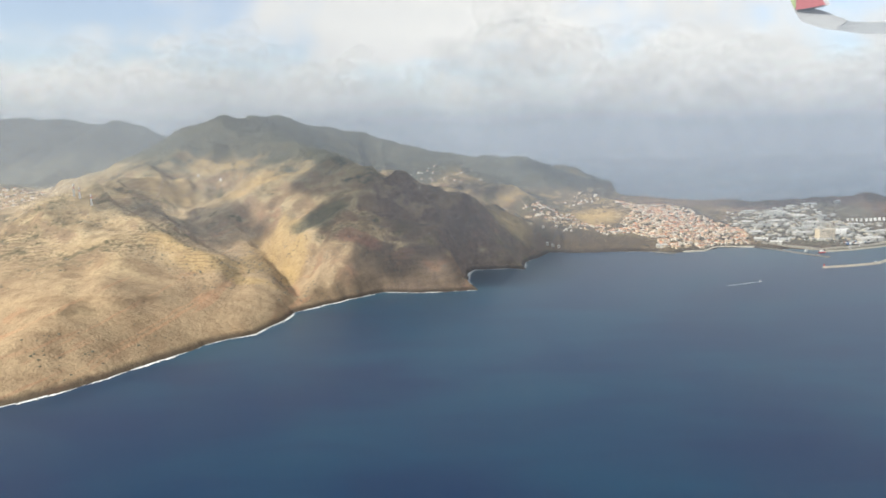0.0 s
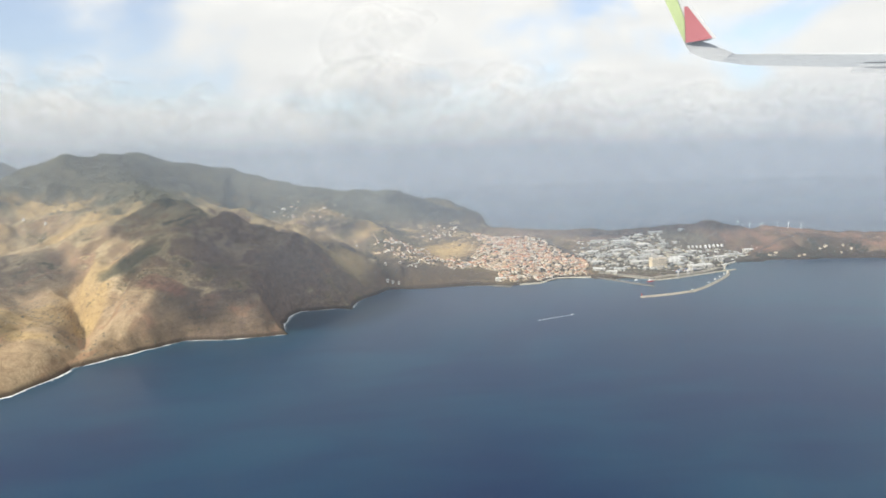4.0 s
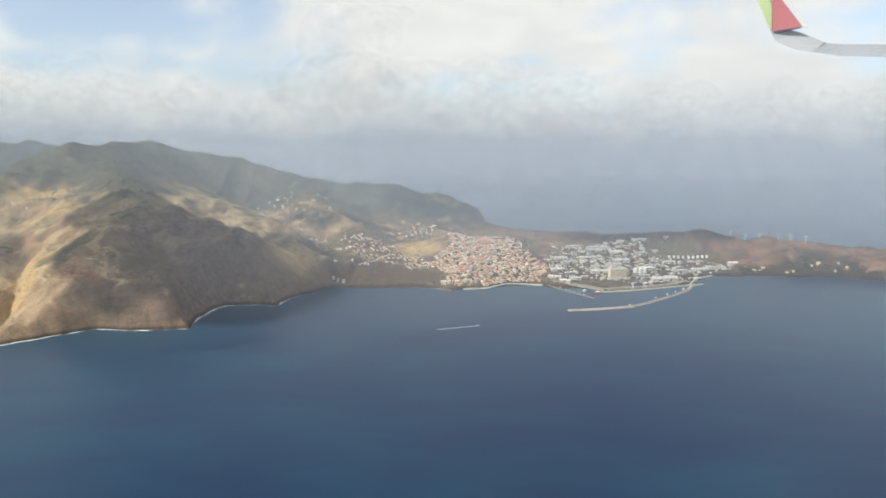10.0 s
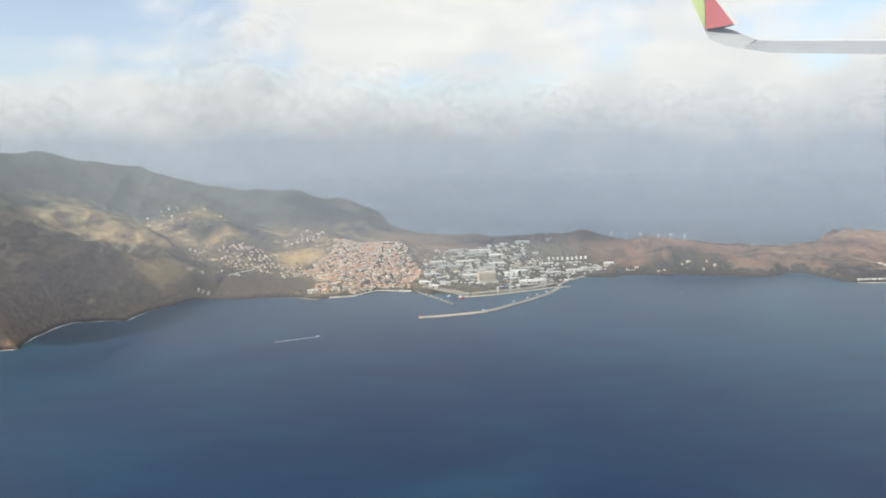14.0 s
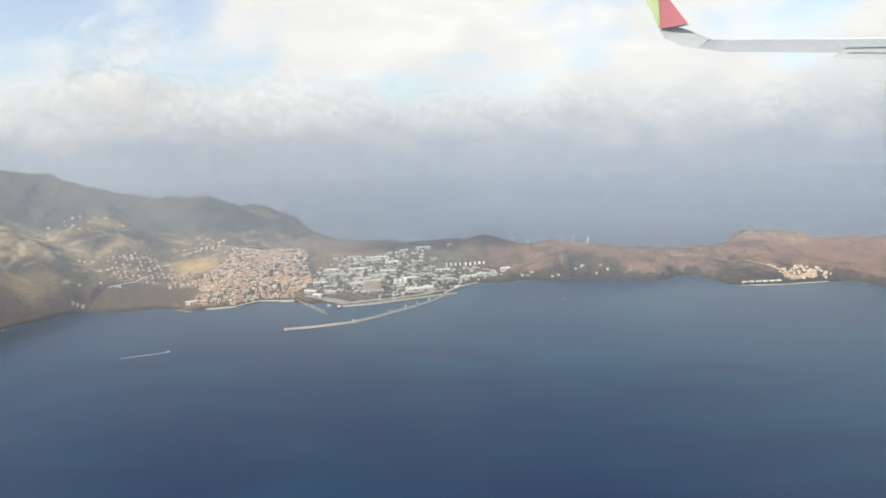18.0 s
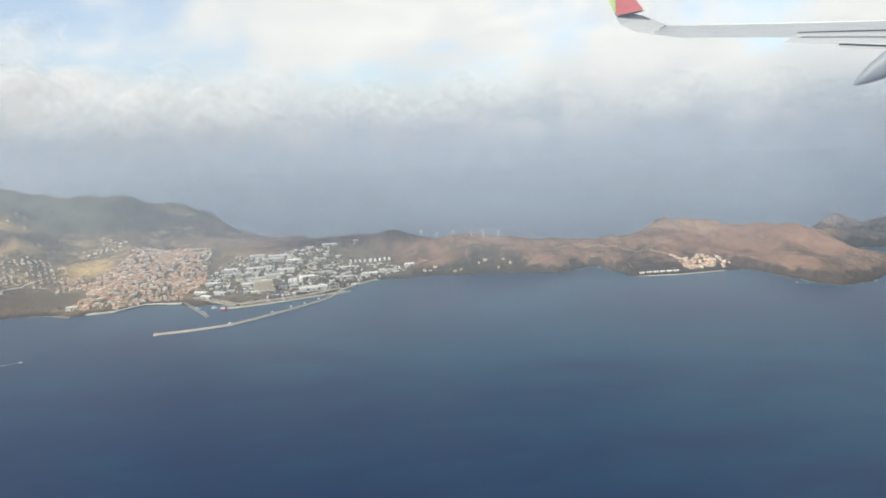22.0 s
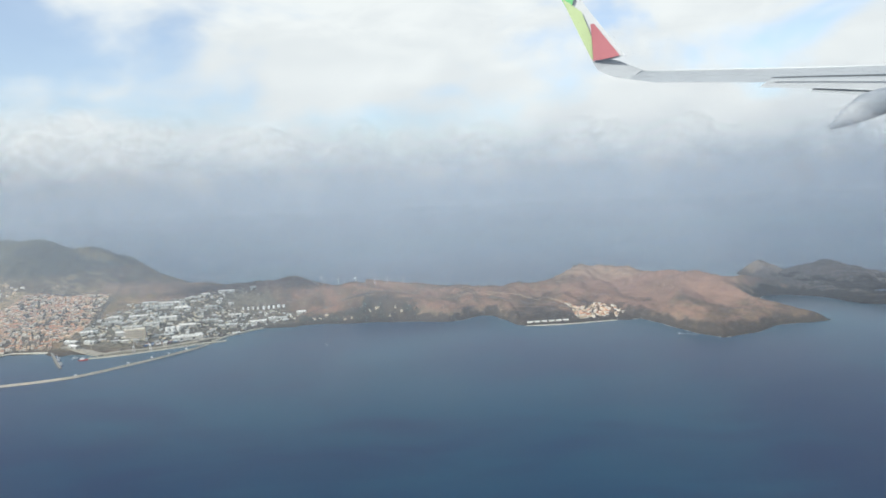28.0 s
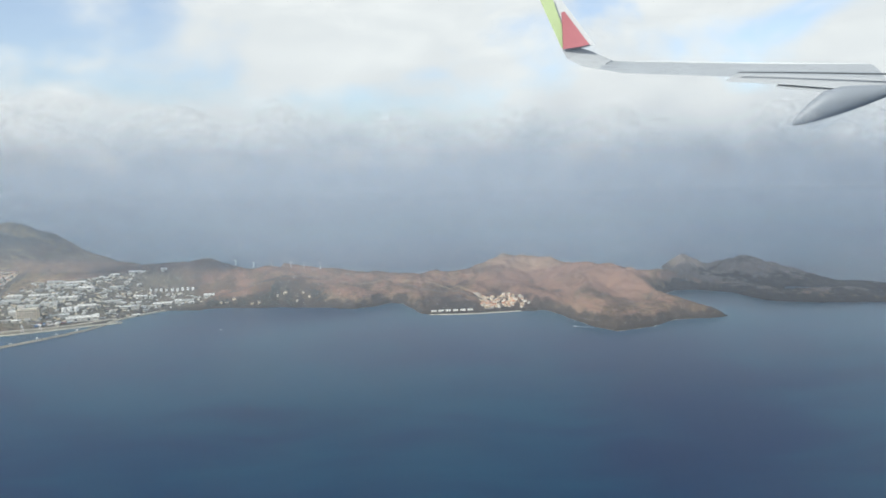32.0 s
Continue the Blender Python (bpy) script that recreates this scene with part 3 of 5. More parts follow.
# ---------------------------------------------------------------- small helpers for things
RNG = random.Random(7)
WALL_WHITE = worn("white_render", (0.78, 0.71, 0.60), 0.85, 0.10, 0.6, each=0.4)
WALL_CREAM = worn("cream_render", (0.70, 0.59, 0.43), 0.85, 0.15, 0.6, each=0.3)
TILES = worn("terracotta_roof", (0.62, 0.29, 0.16), 0.85, 0.22, 0.8, each=0.4)
TILES_PALE = worn("sun_bleached_roof", (0.76, 0.53, 0.355), 0.85, 0.2, 0.8, each=0.6)
TILES_GREY = worn("weathered_grey_roof", (0.24, 0.20, 0.18), 0.85, 0.25, 0.8, each=0.4)
ROOF_LIME = worn("whitewashed_flat_roof", (0.76, 0.69, 0.57), 0.85, 0.15, 0.8, each=0.4)
ROOF_METAL = worn("white_sheet_roof", (0.76, 0.75, 0.71), 0.45, 0.12, 0.25, each=0.3)
ROOF_CREAM = worn("cream_sheet_roof", (0.70, 0.64, 0.50), 0.5, 0.12, 0.25, each=0.3)
ROOF_GREY = worn("grey_sheet_roof", (0.50, 0.515, 0.49), 0.5, 0.15, 0.25, each=0.4)
CONCRETE = worn("sea_wall_concrete", (0.60, 0.55, 0.45), 0.9, 0.18, 0.15)
CONCRETE_DARK = worn("wet_concrete", (0.20, 0.19, 0.17), 0.85, 0.25, 0.3)
ASPHALT = worn("asphalt", (0.075, 0.072, 0.07), 0.9, 0.2, 0.1)
YARD = worn("gravel_yard", (0.30, 0.275, 0.225), 0.95, 0.25, 0.08)
HALL_WALL = worn("hall_cladding", (0.52, 0.50, 0.45), 0.7, 0.12, 0.3, each=0.5)
MILL_GLASS = worn("dusty_mill_windows", (0.19, 0.185, 0.17), 0.5, 0.2, 1.0)
GLASS = worn("dark_window_glass", (0.05, 0.06, 0.07), 0.15, 0.2, 1.0)
PAINT_WHITE = worn("white_paint", (0.80, 0.80, 0.79), 0.4, 0.05, 0.2)
PAINT_RED = worn("red_paint", (0.50, 0.07, 0.05), 0.45, 0.08, 0.3)
HULL_BLUE = worn("blue_hull_paint", (0.05, 0.13, 0.30), 0.4, 0.1, 0.5)
LEAF = worn("scrub_leaves", (0.118, 0.122, 0.092), 0.9, 0.22, 0.12, each=0.22)
LEAF_DARK = worn("garden_leaves", (0.055, 0.058, 0.046), 0.9, 0.22, 0.12, each=0.25)
LEAF_DRY = worn("dry_scrub", (0.24, 0.185, 0.11), 0.95, 0.25, 0.12, each=0.45)
BARK = worn("bark", (0.12, 0.09, 0.06), 0.95, 0.3, 3.0)


def height(x, y):
    return float(surface(x, y))


def part(name, bm, mat, parent=None, label=""):
    """Links a bmesh as one mesh object under a thing or a part."""
    mesh = bpy.data.meshes.new(name)
    bm.to_mesh(mesh)
    bm.free()
    mesh.materials.append(mat)
    ob = new(name, mesh)
    ob.parent = parent
    return tagged(ob, label)


def shared(name, mesh, parent):
    ob = new(name, mesh)
    ob.parent = parent
    return ob


def box(bm, lo, hi, taper=0.0):
    """A block; taper draws its top in."""
    c = [(lo[a] + hi[a]) / 2 for a in (0, 1)]
    vs = []
    for z, k in ((lo[2], 1.0), (hi[2], 1.0 - taper)):
        for x, y in ((lo[0], lo[1]), (hi[0], lo[1]), (hi[0], hi[1]), (lo[0], hi[1])):
            vs.append(bm.verts.new((c[0] + (x - c[0]) * k, c[1] + (y - c[1]) * k, z)))
    for f in ((3, 2, 1, 0), (4, 5, 6, 7), (0, 1, 5, 4), (1, 2, 6, 5), (2, 3, 7, 6), (3, 0, 4, 7)):
        bm.faces.new([vs[i] for i in f])


def blocks(*pairs):
    bm = bmesh.new()
    for lo, hi in pairs:
        box(bm, lo, hi)
    return bm


def tube(bm, a, b, r0, r1, n=8):
    """A tapered rod from a to b."""
    a, b = Vector(a), Vector(b)
    q = (b - a).to_track_quat("Z", "Y")
    rings = []
    for p, r in ((a, r0), (b, r1)):
        rings.append([bm.verts.new(p + q @ Vector((r * math.cos(2 * math.pi * k / n), r * math.sin(2 * math.pi * k / n), 0))) for k in range(n)])
    for k in range(n):
        bm.faces.new((rings[0][k], rings[0][(k + 1) % n], rings[1][(k + 1) % n], rings[1][k]))
    bm.faces.new(rings[0][::-1]), bm.faces.new(rings[1])


def gable(bm, w, d, z, rise, over=0.25, hip=0.0):
    """A pitched roof with eaves, its ridge along x; hip draws in the ridge's ends."""
    x, y, t = w / 2 + over, d / 2 + over, 0.14
    rows = []
    for up in (0, t):
        rows.append([bm.verts.new(p) for p in ((-x, -y, z + up), (x, -y, z + up), (x, y, z + up), (-x, y, z + up), (-x + hip, 0, z + rise + up), (x - hip, 0, z + rise + up))])
    lo, hi = rows
    for f in ((0, 1, 5, 4), (2, 3, 4, 5), (1, 2, 5), (3, 0, 4)):
        bm.faces.new([hi[i] for i in f])
    bm.faces.new([lo[i] for i in (3, 2, 1, 0)])
    for i, j in ((0, 1), (1, 2), (2, 3), (3, 0)):
        bm.faces.new((lo[i], lo[j], hi[j], hi[i]))


# ---------------------------------------------------------------- houses
def house_meshes(w, d, h, rise, hip):
    wall = bmesh.new()
    box(wall, (-w / 2, -d / 2, -2.2), (w / 2, d / 2, h))
    if hip == 0.0:
        for s in (-1, 1):
            v = [wall.verts.new(p) for p in ((s * (w / 2 - 0.01), -d / 2, h), (s * (w / 2 - 0.01), d / 2, h), (s * (w / 2 - 0.01), 0, h + rise * 0.9))]
            wall.faces.new(v)
    roof = bmesh.new()
    gable(roof, w, d, h, rise, 0.22, hip)
    return wall, roof


def as_mesh(name, bm, mat):
    mesh = bpy.data.meshes.new(name)
    bm.to_mesh(mesh)
    bm.free()
    mesh.materials.append(mat)
    return mesh


HOUSES = []
for w, d, h, rise, hip in ((3.8, 2.9, 1.7, 0.7, 0.0), (3.3, 3.0, 2.1, 0.7, 1.0), (4.4, 3.0, 1.6, 0.7, 1.1), (2.8, 2.6, 1.5, 0.6, 0.0), (5.6, 3.4, 2.3, 0.8, 1.3)):
    for wall_mat, roof_mat in ((WALL_WHITE, TILES), (WALL_CREAM, TILES_PALE), (WALL_WHITE, ROOF_LIME), (WALL_CREAM, TILES_GREY)):
        wall, roof = house_meshes(w, d, h, rise, hip)
        chimney = blocks(((w * 0.22, 0.3, h + 0.2), (w * 0.22 + 0.5, 0.8, h + rise + 0.6)))
        door = blocks(((-0.4, -d / 2 - 0.06, 0.0), (0.4, -d / 2 + 0.02, 1.2)))
        panes = [blocks(((x - 0.4, -d / 2 - 0.05, h - 1.4), (x + 0.4, -d / 2 + 0.02, h - 0.5))) for x in (-w * 0.3, w * 0.3)]
        HOUSES.append((as_mesh("wall", wall, wall_mat), as_mesh("roof", roof, roof_mat), as_mesh("chimney", chimney, wall_mat), as_mesh("door", door, BARK), [as_mesh("window", p, GLASS) for p in panes]))


def put_house(x, y, turn, kind, label, group):
    base = new("house")
    base.matrix_world = pose(x, y, height(x, y) + 0.25, 0, 0, turn)
    wall, roof, chimney, door, panes = HOUSES[kind]
    shared("wall", wall, base)
    top = shared("roof", roof, base)
    if kind % 2:
        shared("chimney", chimney, top)
    shared("door", door, base)
    for p in panes:
        shared("window", p, base)
    return tagged(base, label, "house", group)


def merge_houses(name, spots, label):
    """Far houses that nobody could pick apart, as one mesh."""
    verts, faces, slots = [], [], []
    mats = [WALL_WHITE, WALL_CREAM, TILES, TILES_PALE, ROOF_LIME, TILES_GREY]
    for x, y, z, turn, kind in spots:
        m = pose(x, y, z + 0.25, 0, 0, turn)
        for mesh in HOUSES[kind][:2]:
            o = len(verts)
            verts += [tuple(m @ v.co) for v in mesh.vertices]
            faces += [tuple(i + o for i in p.vertices) for p in mesh.polygons]
            slots += [mats.index(mesh.materials[0])] * len(mesh.polygons)
    mesh = bpy.data.meshes.new(name)
    mesh.from_pydata(verts, [], faces)
    for mat in mats:
        mesh.materials.append(mat)
    mesh.polygons.foreach_set("material_index", slots)
    return tagged(new(name, mesh), label, "houses", kind="stuff")


def within(x, y, poly):
    inside = False
    for (ax, ay), (bx, by) in zip(poly, poly[1:] + poly[:1]):
        if (ay > y) != (by > y) and x < (bx - ax) * (y - ay) / (by - ay) + ax:
            inside = not inside
    return inside


def plots(poly, pitch, lean, keep, seed, lane=5):
    """House plots inside an outline: rows with lanes between the blocks, some plots left empty."""
    r = random.Random(seed)
    xs, ys = [p[0] for p in poly], [p[1] for p in poly]
    cx, cy = (min(xs) + max(xs)) / 2, (min(ys) + max(ys)) / 2
    reach = int(max(max(xs) - min(xs), max(ys) - min(ys)) / pitch)
    c, s = math.cos(radians(lean)), math.sin(radians(lean))
    out = []
    for i in range(-reach, reach):
        for j in range(-reach, reach):
            if (j + (i // 4) % 2) % lane == 0 or r.random() > keep:
                continue
            bend = 4.0 * math.sin(i * 0.31) + 3.0 * math.sin(j * 0.23 + 1)
            u, v = i * pitch + r.uniform(-1.5, 1.5) + bend * 0.6, j * pitch + r.uniform(-1.5, 1.5) + bend
            x, y = cx + c * u - s * v, cy + s * u + c * v
            if within(x, y, poly):
                out.append((x, y, lean + r.choice((0, 90, 180)) + r.uniform(-9, 9), 4 * r.randrange(len(HOUSES) // 4) + r.choice((0, 0, 0, 1, 1, 2, 2, 3))))
    return out


TOWN = [(293, 902), (318, 899), (352, 905), (380, 936), (432, 934), (444, 990), (428, 1080), (406, 1186), (380, 1215), (352, 1222), (318, 1188), (290, 1150), (302, 1075), (270, 1035), (266, 1012), (284, 985), (298, 945)]
SUBURB = [(112, 1040), (150, 1110), (205, 1100), (262, 1040), (285, 985), (240, 985), (200, 1000), (160, 990)]
UPPER = [(195, 1165), (225, 1195), (270, 1190), (262, 1150), (215, 1140)]
TERRACES = [(-110, 1260), (-60, 1330), (60, 1300), (90, 1230), (30, 1190), (-60, 1200)]
WEST_TOWN = [(-760, 1010), (-800, 1130), (-690, 1130), (-600, 1040), (-610, 960)]
VILLAGE = [(1128, 932), (1206, 935), (1198, 950), (1180, 985), (1152, 992), (1122, 990), (1132, 962)]
SHORE_ROW = [(748, 1016), (775, 1034), (850, 1032), (898, 1014), (888, 1000), (835, 1010), (775, 1018)]

NEAR = 120
town = sorted((p for p in plots(TOWN, 4.4, 24, 0.74, 1) if p[0] < 372 or p[1] < 990 or RNG.random() < 0.62), key=lambda p: p[1])
for x, y, turn, kind in town[:NEAR]:
    put_house(x, y, turn, kind, "small rendered house with a terracotta tiled roof near the harbour", "houses of the harbour town")
merge_houses("town_houses", [(x, y, height(x, y), a, k) for x, y, a, k in town[NEAR:]], "dense hillside of rendered houses with orange tiled roofs")
for x, y, turn, kind in plots(VILLAGE, 4.4, 12, 0.70, 5, 6):
    put_house(x, y, turn, kind, "white or cream seaside villa with a pale tiled roof", "houses of the cove village")
for x, y, turn, kind in plots(SHORE_ROW, 8.5, 10, 0.4, 6):
    put_house(x, y, turn, kind // 4 * 4 + 3, "detached cream house with a grey roof among dark trees", "houses along the east shore")
slope = sorted(plots(SUBURB, 8.2, 30, 0.66, 2), key=lambda p: p[1])
for x, y, turn, kind in slope[:40]:
    put_house(x, y, turn, kind, "white rendered house on a dry slope above the bay", "houses of the slope suburb")
far_off = slope[40:] + plots(UPPER, 8.5, 15, 0.6, 3) + plots(WEST_TOWN, 9, 10, 0.6, 8)
merge_houses("hill_houses", [(x, y, height(x, y), a, k) for x, y, a, k in far_off], "scattered white houses on the dry upper slopes")
for x, y, turn, kind in plots(TERRACES, 13, 25, 0.22, 4, 9):
    put_house(x, y, turn, kind, "lone farmhouse among dry hill terraces", "scattered farmhouses")
for x, y in ((147, 905), (155, 903), (-363, 991), (-320, 960), (140, 908), (71, 1075), (80, 1073), (95, 1070), (138, 934), (159, 951), (182, 955), (221, 1034), (227, 1031)):
    put_house(x, y + 3, 5, 6, "lone white house by itself on dry ground", "lone houses")

# ---------------------------------------------------------------- halls of the harbour zone


def hall(x, y, w, d, h, turn, roof_mat, label, doors=3, flat=False, z=None):
    """A warehouse: wall, roof with ridge cap, gutter, and roller doors on the front."""
    base = new("warehouse")
    base.matrix_world = pose(x, y, height(x, y) if z is None else z, 0, 0, turn)
    h = h * 0.62
    part("wall", blocks(((-w / 2, -d / 2, -3.0), (w / 2, d / 2, h))), HALL_WALL, base)
    bm = bmesh.new()
    if flat:
        box(bm, (-w / 2 - 0.2, -d / 2 - 0.2, h), (w / 2 + 0.2, d / 2 + 0.2, h + 0.5), 0.03)
    else:
        gable(bm, w, d, h, d * 0.16, 0.35)
    roof = part("roof", bm, roof_mat, base)
    if not flat:
        part("ridge_cap", blocks(((-w / 2, -0.2, h + d * 0.16), (w / 2, 0.2, h + d * 0.16 + 0.25))), ROOF_GREY, roof)
        n = max(2, int(w / 6))
        for k in range(n):
            u = -w / 2 + (k + 0.5) * w / n
            for s in (-1, 1):
                bm = bmesh.new()
                box(bm, (u - 0.5, s * d * 0.27 - 0.8, h + d * 0.066), (u + 0.5, s * d * 0.27 + 0.8, h + d * 0.10))
                part("skylight", bm, GLASS, roof)
    else:
        for k in range(2):
            u = RNG.uniform(-w * 0.3, w * 0.3)
            part("vent", blocks(((u - 0.7, -0.6, h + 0.5), (u + 0.7, 0.6, h + 1.4))), ROOF_GREY, roof)
    for k in range(doors):
        u = -w / 2 + (k + 0.5) * w / doors
        part("door", blocks(((u - w / doors * 0.22, -d / 2 - 0.08, 0.0), (u + w / doors * 0.22, -d / 2 + 0.02, h * 0.66))), GLASS if k % 2 else ROOF_GREY, base)
    return tagged(base, label, "warehouse", "halls of the harbour zone")


for x, y, w, d, h, turn, white in ((602, 944, 38, 12, 6, 14, 1), (516, 962, 26, 9, 5, 6, 1), (519, 978, 26, 9, 5, 6, 0), (528, 1070, 32, 10, 5, 8, 0), (534, 1086, 30, 8, 5, 8, 1), (560, 1060, 20, 9, 5, 8, 1), (641, 1001, 24, 8, 5, 12, 0), (678, 1026, 24, 8, 4, 10, 1), (706, 1034, 26, 8, 4, 10, 0), (738, 1050, 14, 9, 5, 10, 1), (579, 1122, 12, 6, 4, 4, 1), (611, 1126, 24, 7, 4, 4, 1), (654, 1120, 8, 7, 5, 4, 1), (500, 1098, 20, 8, 5, 8, 0), (480, 1010, 22, 10, 5, 10, 0), (556, 1010, 24, 9, 5, 8, 1), (588, 992, 22, 9, 5, 10, 1), (612, 1020, 22, 8, 4, 10, 0), (470, 1040, 18, 8, 5, 8, 1), (508, 1030, 24, 8, 5, 10, 1), (540, 990, 20, 8, 5, 4, 0), (456, 980, 16, 9, 5, 12, 1), (640, 1050, 18, 7, 4, 8, 1), (600, 1070, 18, 8, 5, 8, 0), (450, 948, 18, 9, 4, -20, 1), (478, 940, 16, 8, 4, -20, 0), (658, 975, 10, 6, 4, 20, 1), (575, 952, 12, 8, 5, 14, 0)):
    hall(x, y, w, d, h, turn, ROOF_METAL if white else ROOF_GREY, "long industrial hall with a %s sheet-metal roof" % ("white" if white else "grey"), max(2, int(w / 7)))

ZONE = [(452, 960), (470, 945), (560, 915), (630, 950), (690, 1010), (735, 1030), (720, 1065), (640, 1075), (600, 1130), (520, 1130), (470, 1110), (440, 1060)]
taken = [(o.location.x, o.location.y) for o in bpy.data.objects if o.name.startswith("warehouse")]
made = 0
while made < 105:
    x, y = RNG.uniform(440, 735), RNG.uniform(915, 1130)
    if within(x, y, ZONE) and all(abs(x - a) > 9.5 or abs(y - b) > 6 for a, b in taken):
        taken.append((x, y))
        made += 1
        white = RNG.random() < 0.62
        hall(x, y, RNG.uniform(3.5, 10), RNG.uniform(3, 5), RNG.uniform(2.2, 4.8), RNG.choice((8, 8, 98, 30)) + RNG.uniform(-6, 6), (ROOF_METAL if RNG.random() < 0.6 else ROOF_CREAM) if white else ROOF_GREY, "small industrial building with a %s roof in a gravel yard" % ("pale" if white else "grey"), 2, RNG.random() < 0.5)
    elif RNG.random() < 0.0005:
        break

hall(296, 908, 14, 6, 5, 12, ROOF_METAL, "long white seafront building on the rock shelf", 3, True)
hall(462, 928, 15, 7, 5, -30, ROOF_METAL, "white fish market hall at the root of the pier", 3)
hall(262, 1003, 22, 4, 3, 24, ROOF_METAL, "long low white building below a dry field", 3, True)

# tall mill block by the quay, with deep window bays
def mill(x, y):
    base = new("mill_building")
    base.matrix_world = pose(x, y, height(x, y), 0, 0, 6)
    w, d, h = 24.0, 10.0, 13.5
    part("wall", blocks(((-w / 2, -d / 2, -3), (w / 2, d / 2, h))), WALL_CREAM, base)
    roof = part("roof", blocks(((-w / 2 - 0.3, -d / 2 - 0.3, h), (w / 2 + 0.3, d / 2 + 0.3, h + 0.8))), CONCRETE, base)
    part("lift_house", blocks(((-w / 2 + 2, -3, h + 0.8), (-w / 2 + 9, 3, h + 4.5))), HALL_WALL, roof)
    for k in range(8):
        u = -w / 2 + 1.7 + k * 2.95
        part("pier", blocks(((u - 1.5, -d / 2 - 0.7, -3), (u - 0.9, -d / 2, h))), WALL_WHITE, base)
        for f in range(4):
            part("window", blocks(((u - 0.7, -d / 2 - 0.06, 1.4 + f * 3.0), (u + 1.3, -d / 2 + 0.05, 3.3 + f * 3.0))), MILL_GLASS, base)
    return tagged(base, "tall grey concrete mill block with vertical piers by the harbour", "mill")


mill(536, 940)


def silo(x, y, r, h, mat, label):
    base = new("storage_tank")
    base.matrix_world = pose(x, y, height(x, y) - 0.5, 0, 0, 0)
    bm = bmesh.new()
    tube(bm, (0, 0, -1), (0, 0, h), r, r, 20)
    part("shell", bm, mat, base)
    bm = bmesh.new()
    tube(bm, (0, 0, h), (0, 0, h + r * 0.35), r * 1.02, r * 0.2, 20)
    part("roof", bm, mat, base)
    bm = bmesh.new()
    tube(bm, (0, 0, h * 0.5), (0, 0, h * 0.5 + 0.3), r * 1.03, r * 1.03, 20)
    part("hoop", bm, ROOF_GREY, base)
    return tagged(base, label, "storage tank", "storage tanks")


for k in range(5):
    silo(678 + k * 7.4, 1076 + k * 0.5, 2.0, 3.6, PAINT_WHITE, "white steel storage tank in a row")
for k in range(4):
    silo(647 + k * 7.4, 1074 + k * 0.5, 1.8, 3.2, ROOF_METAL, "pale steel storage tank in a row")
for x, y in ((568, 968), (575, 970), (582, 972)):
    silo(x, y, 2.8, 6.5, PAINT_WHITE, "tall white cement silo beside the quay")

# ---------------------------------------------------------------- harbour works


def ribbon(name, pts, width, z0, z1, mat, label, category, step=4.0, ragged=0.0, parent=None):
    """A wall or quay of rectangular section along a line in plan."""
    line = []
    for (ax, ay), (bx, by) in zip(pts[:-1], pts[1:]):
        n = max(1, int(math.hypot(bx - ax, by - ay) / step))
        line += [(ax + (bx - ax) * k / n, ay + (by - ay) * k / n) for k in range(n)]
    line.append(pts[-1])
    bm = bmesh.new()
    rows = []
    for i, (x, y) in enumerate(line):
        a, b = line[max(i - 1, 0)], line[min(i + 1, len(line) - 1)]
        dx, dy = b[0] - a[0], b[1] - a[1]
        n = math.hypot(dx, dy)
        nx, ny = -dy / n, dx / n
        e = [width / 2 + RNG.uniform(-ragged, ragged) for _ in range(2)]
        top = z1(x, y) if callable(z1) else z1
        low = z0(x, y) if callable(z0) else z0
        rows.append([bm.verts.new(p) for p in ((x - nx * e[0], y - ny * e[0], low), (x - nx * e[0], y - ny * e[0], top), (x + nx * e[1], y + ny * e[1], top), (x + nx * e[1], y + ny * e[1], low))])
    for r, s in zip(rows[:-1], rows[1:]):
        for i in range(3):
            bm.faces.new((r[i], s[i], s[i + 1], r[i + 1]))
    bm.faces.new(rows[0]), bm.faces.new(rows[-1][::-1])
    bmesh.ops.recalc_face_normals(bm, faces=bm.faces)
    ob = part(name, bm, mat, parent)
    return tagged(ob, label, category) if parent is None else ob


MOLE = [(443, 775), (480, 783), (519, 796), (546, 818), (568, 840), (596, 868), (622, 900), (636, 928)]
mole = new("breakwater")
ribbon("deck", MOLE, 2.5, -3, 1.5, CONCRETE, "", "", parent=mole)
ribbon("parapet", [(x + 0.8, y - 0.9) for x, y in MOLE], 0.6, 1.4, 2.3, CONCRETE, "", "", parent=mole)
ribbon("rock_armour", [(x + 1.3, y - 1.5) for x, y in MOLE], 1.2, -3, 0.8, CONCRETE, "", "", 1.6, 0.8, mole)
bm = bmesh.new()
tube(bm, (445, 776.5, 1.6), (445, 776.5, 5.0), 0.7, 0.5, 10)
part("beacon", bm, PAINT_RED, mole, "red harbour light at the breakwater's end")
for k, (x, y) in enumerate(((563, 842), (583, 862), (598, 878), (614, 896), (521, 801))):
    bm = bmesh.new()
    box(bm, (x - 1.1, y - 0.7, 1.4), (x + 1.1, y + 0.7, 2.8 + 0.6 * (k % 2)))
    part("hut", bm, PAINT_WHITE, mole, "white harbour hut")
tagged(mole, "long pale concrete breakwater with a parapet and rock armour", "breakwater")
tagged(ribbon("jetty", [(634, 929), (654, 936)], 1.8, -3, 1.5, CONCRETE, "", "jetty"), "short concrete jetty at the root of the breakwater", "jetty")
tagged(ribbon("pier", [(434, 926), (452, 895), (470, 865), (487, 839)], 3.0, -3, 1.5, CONCRETE_DARK, "", "pier"), "dark concrete fishing pier with moored boats", "pier")
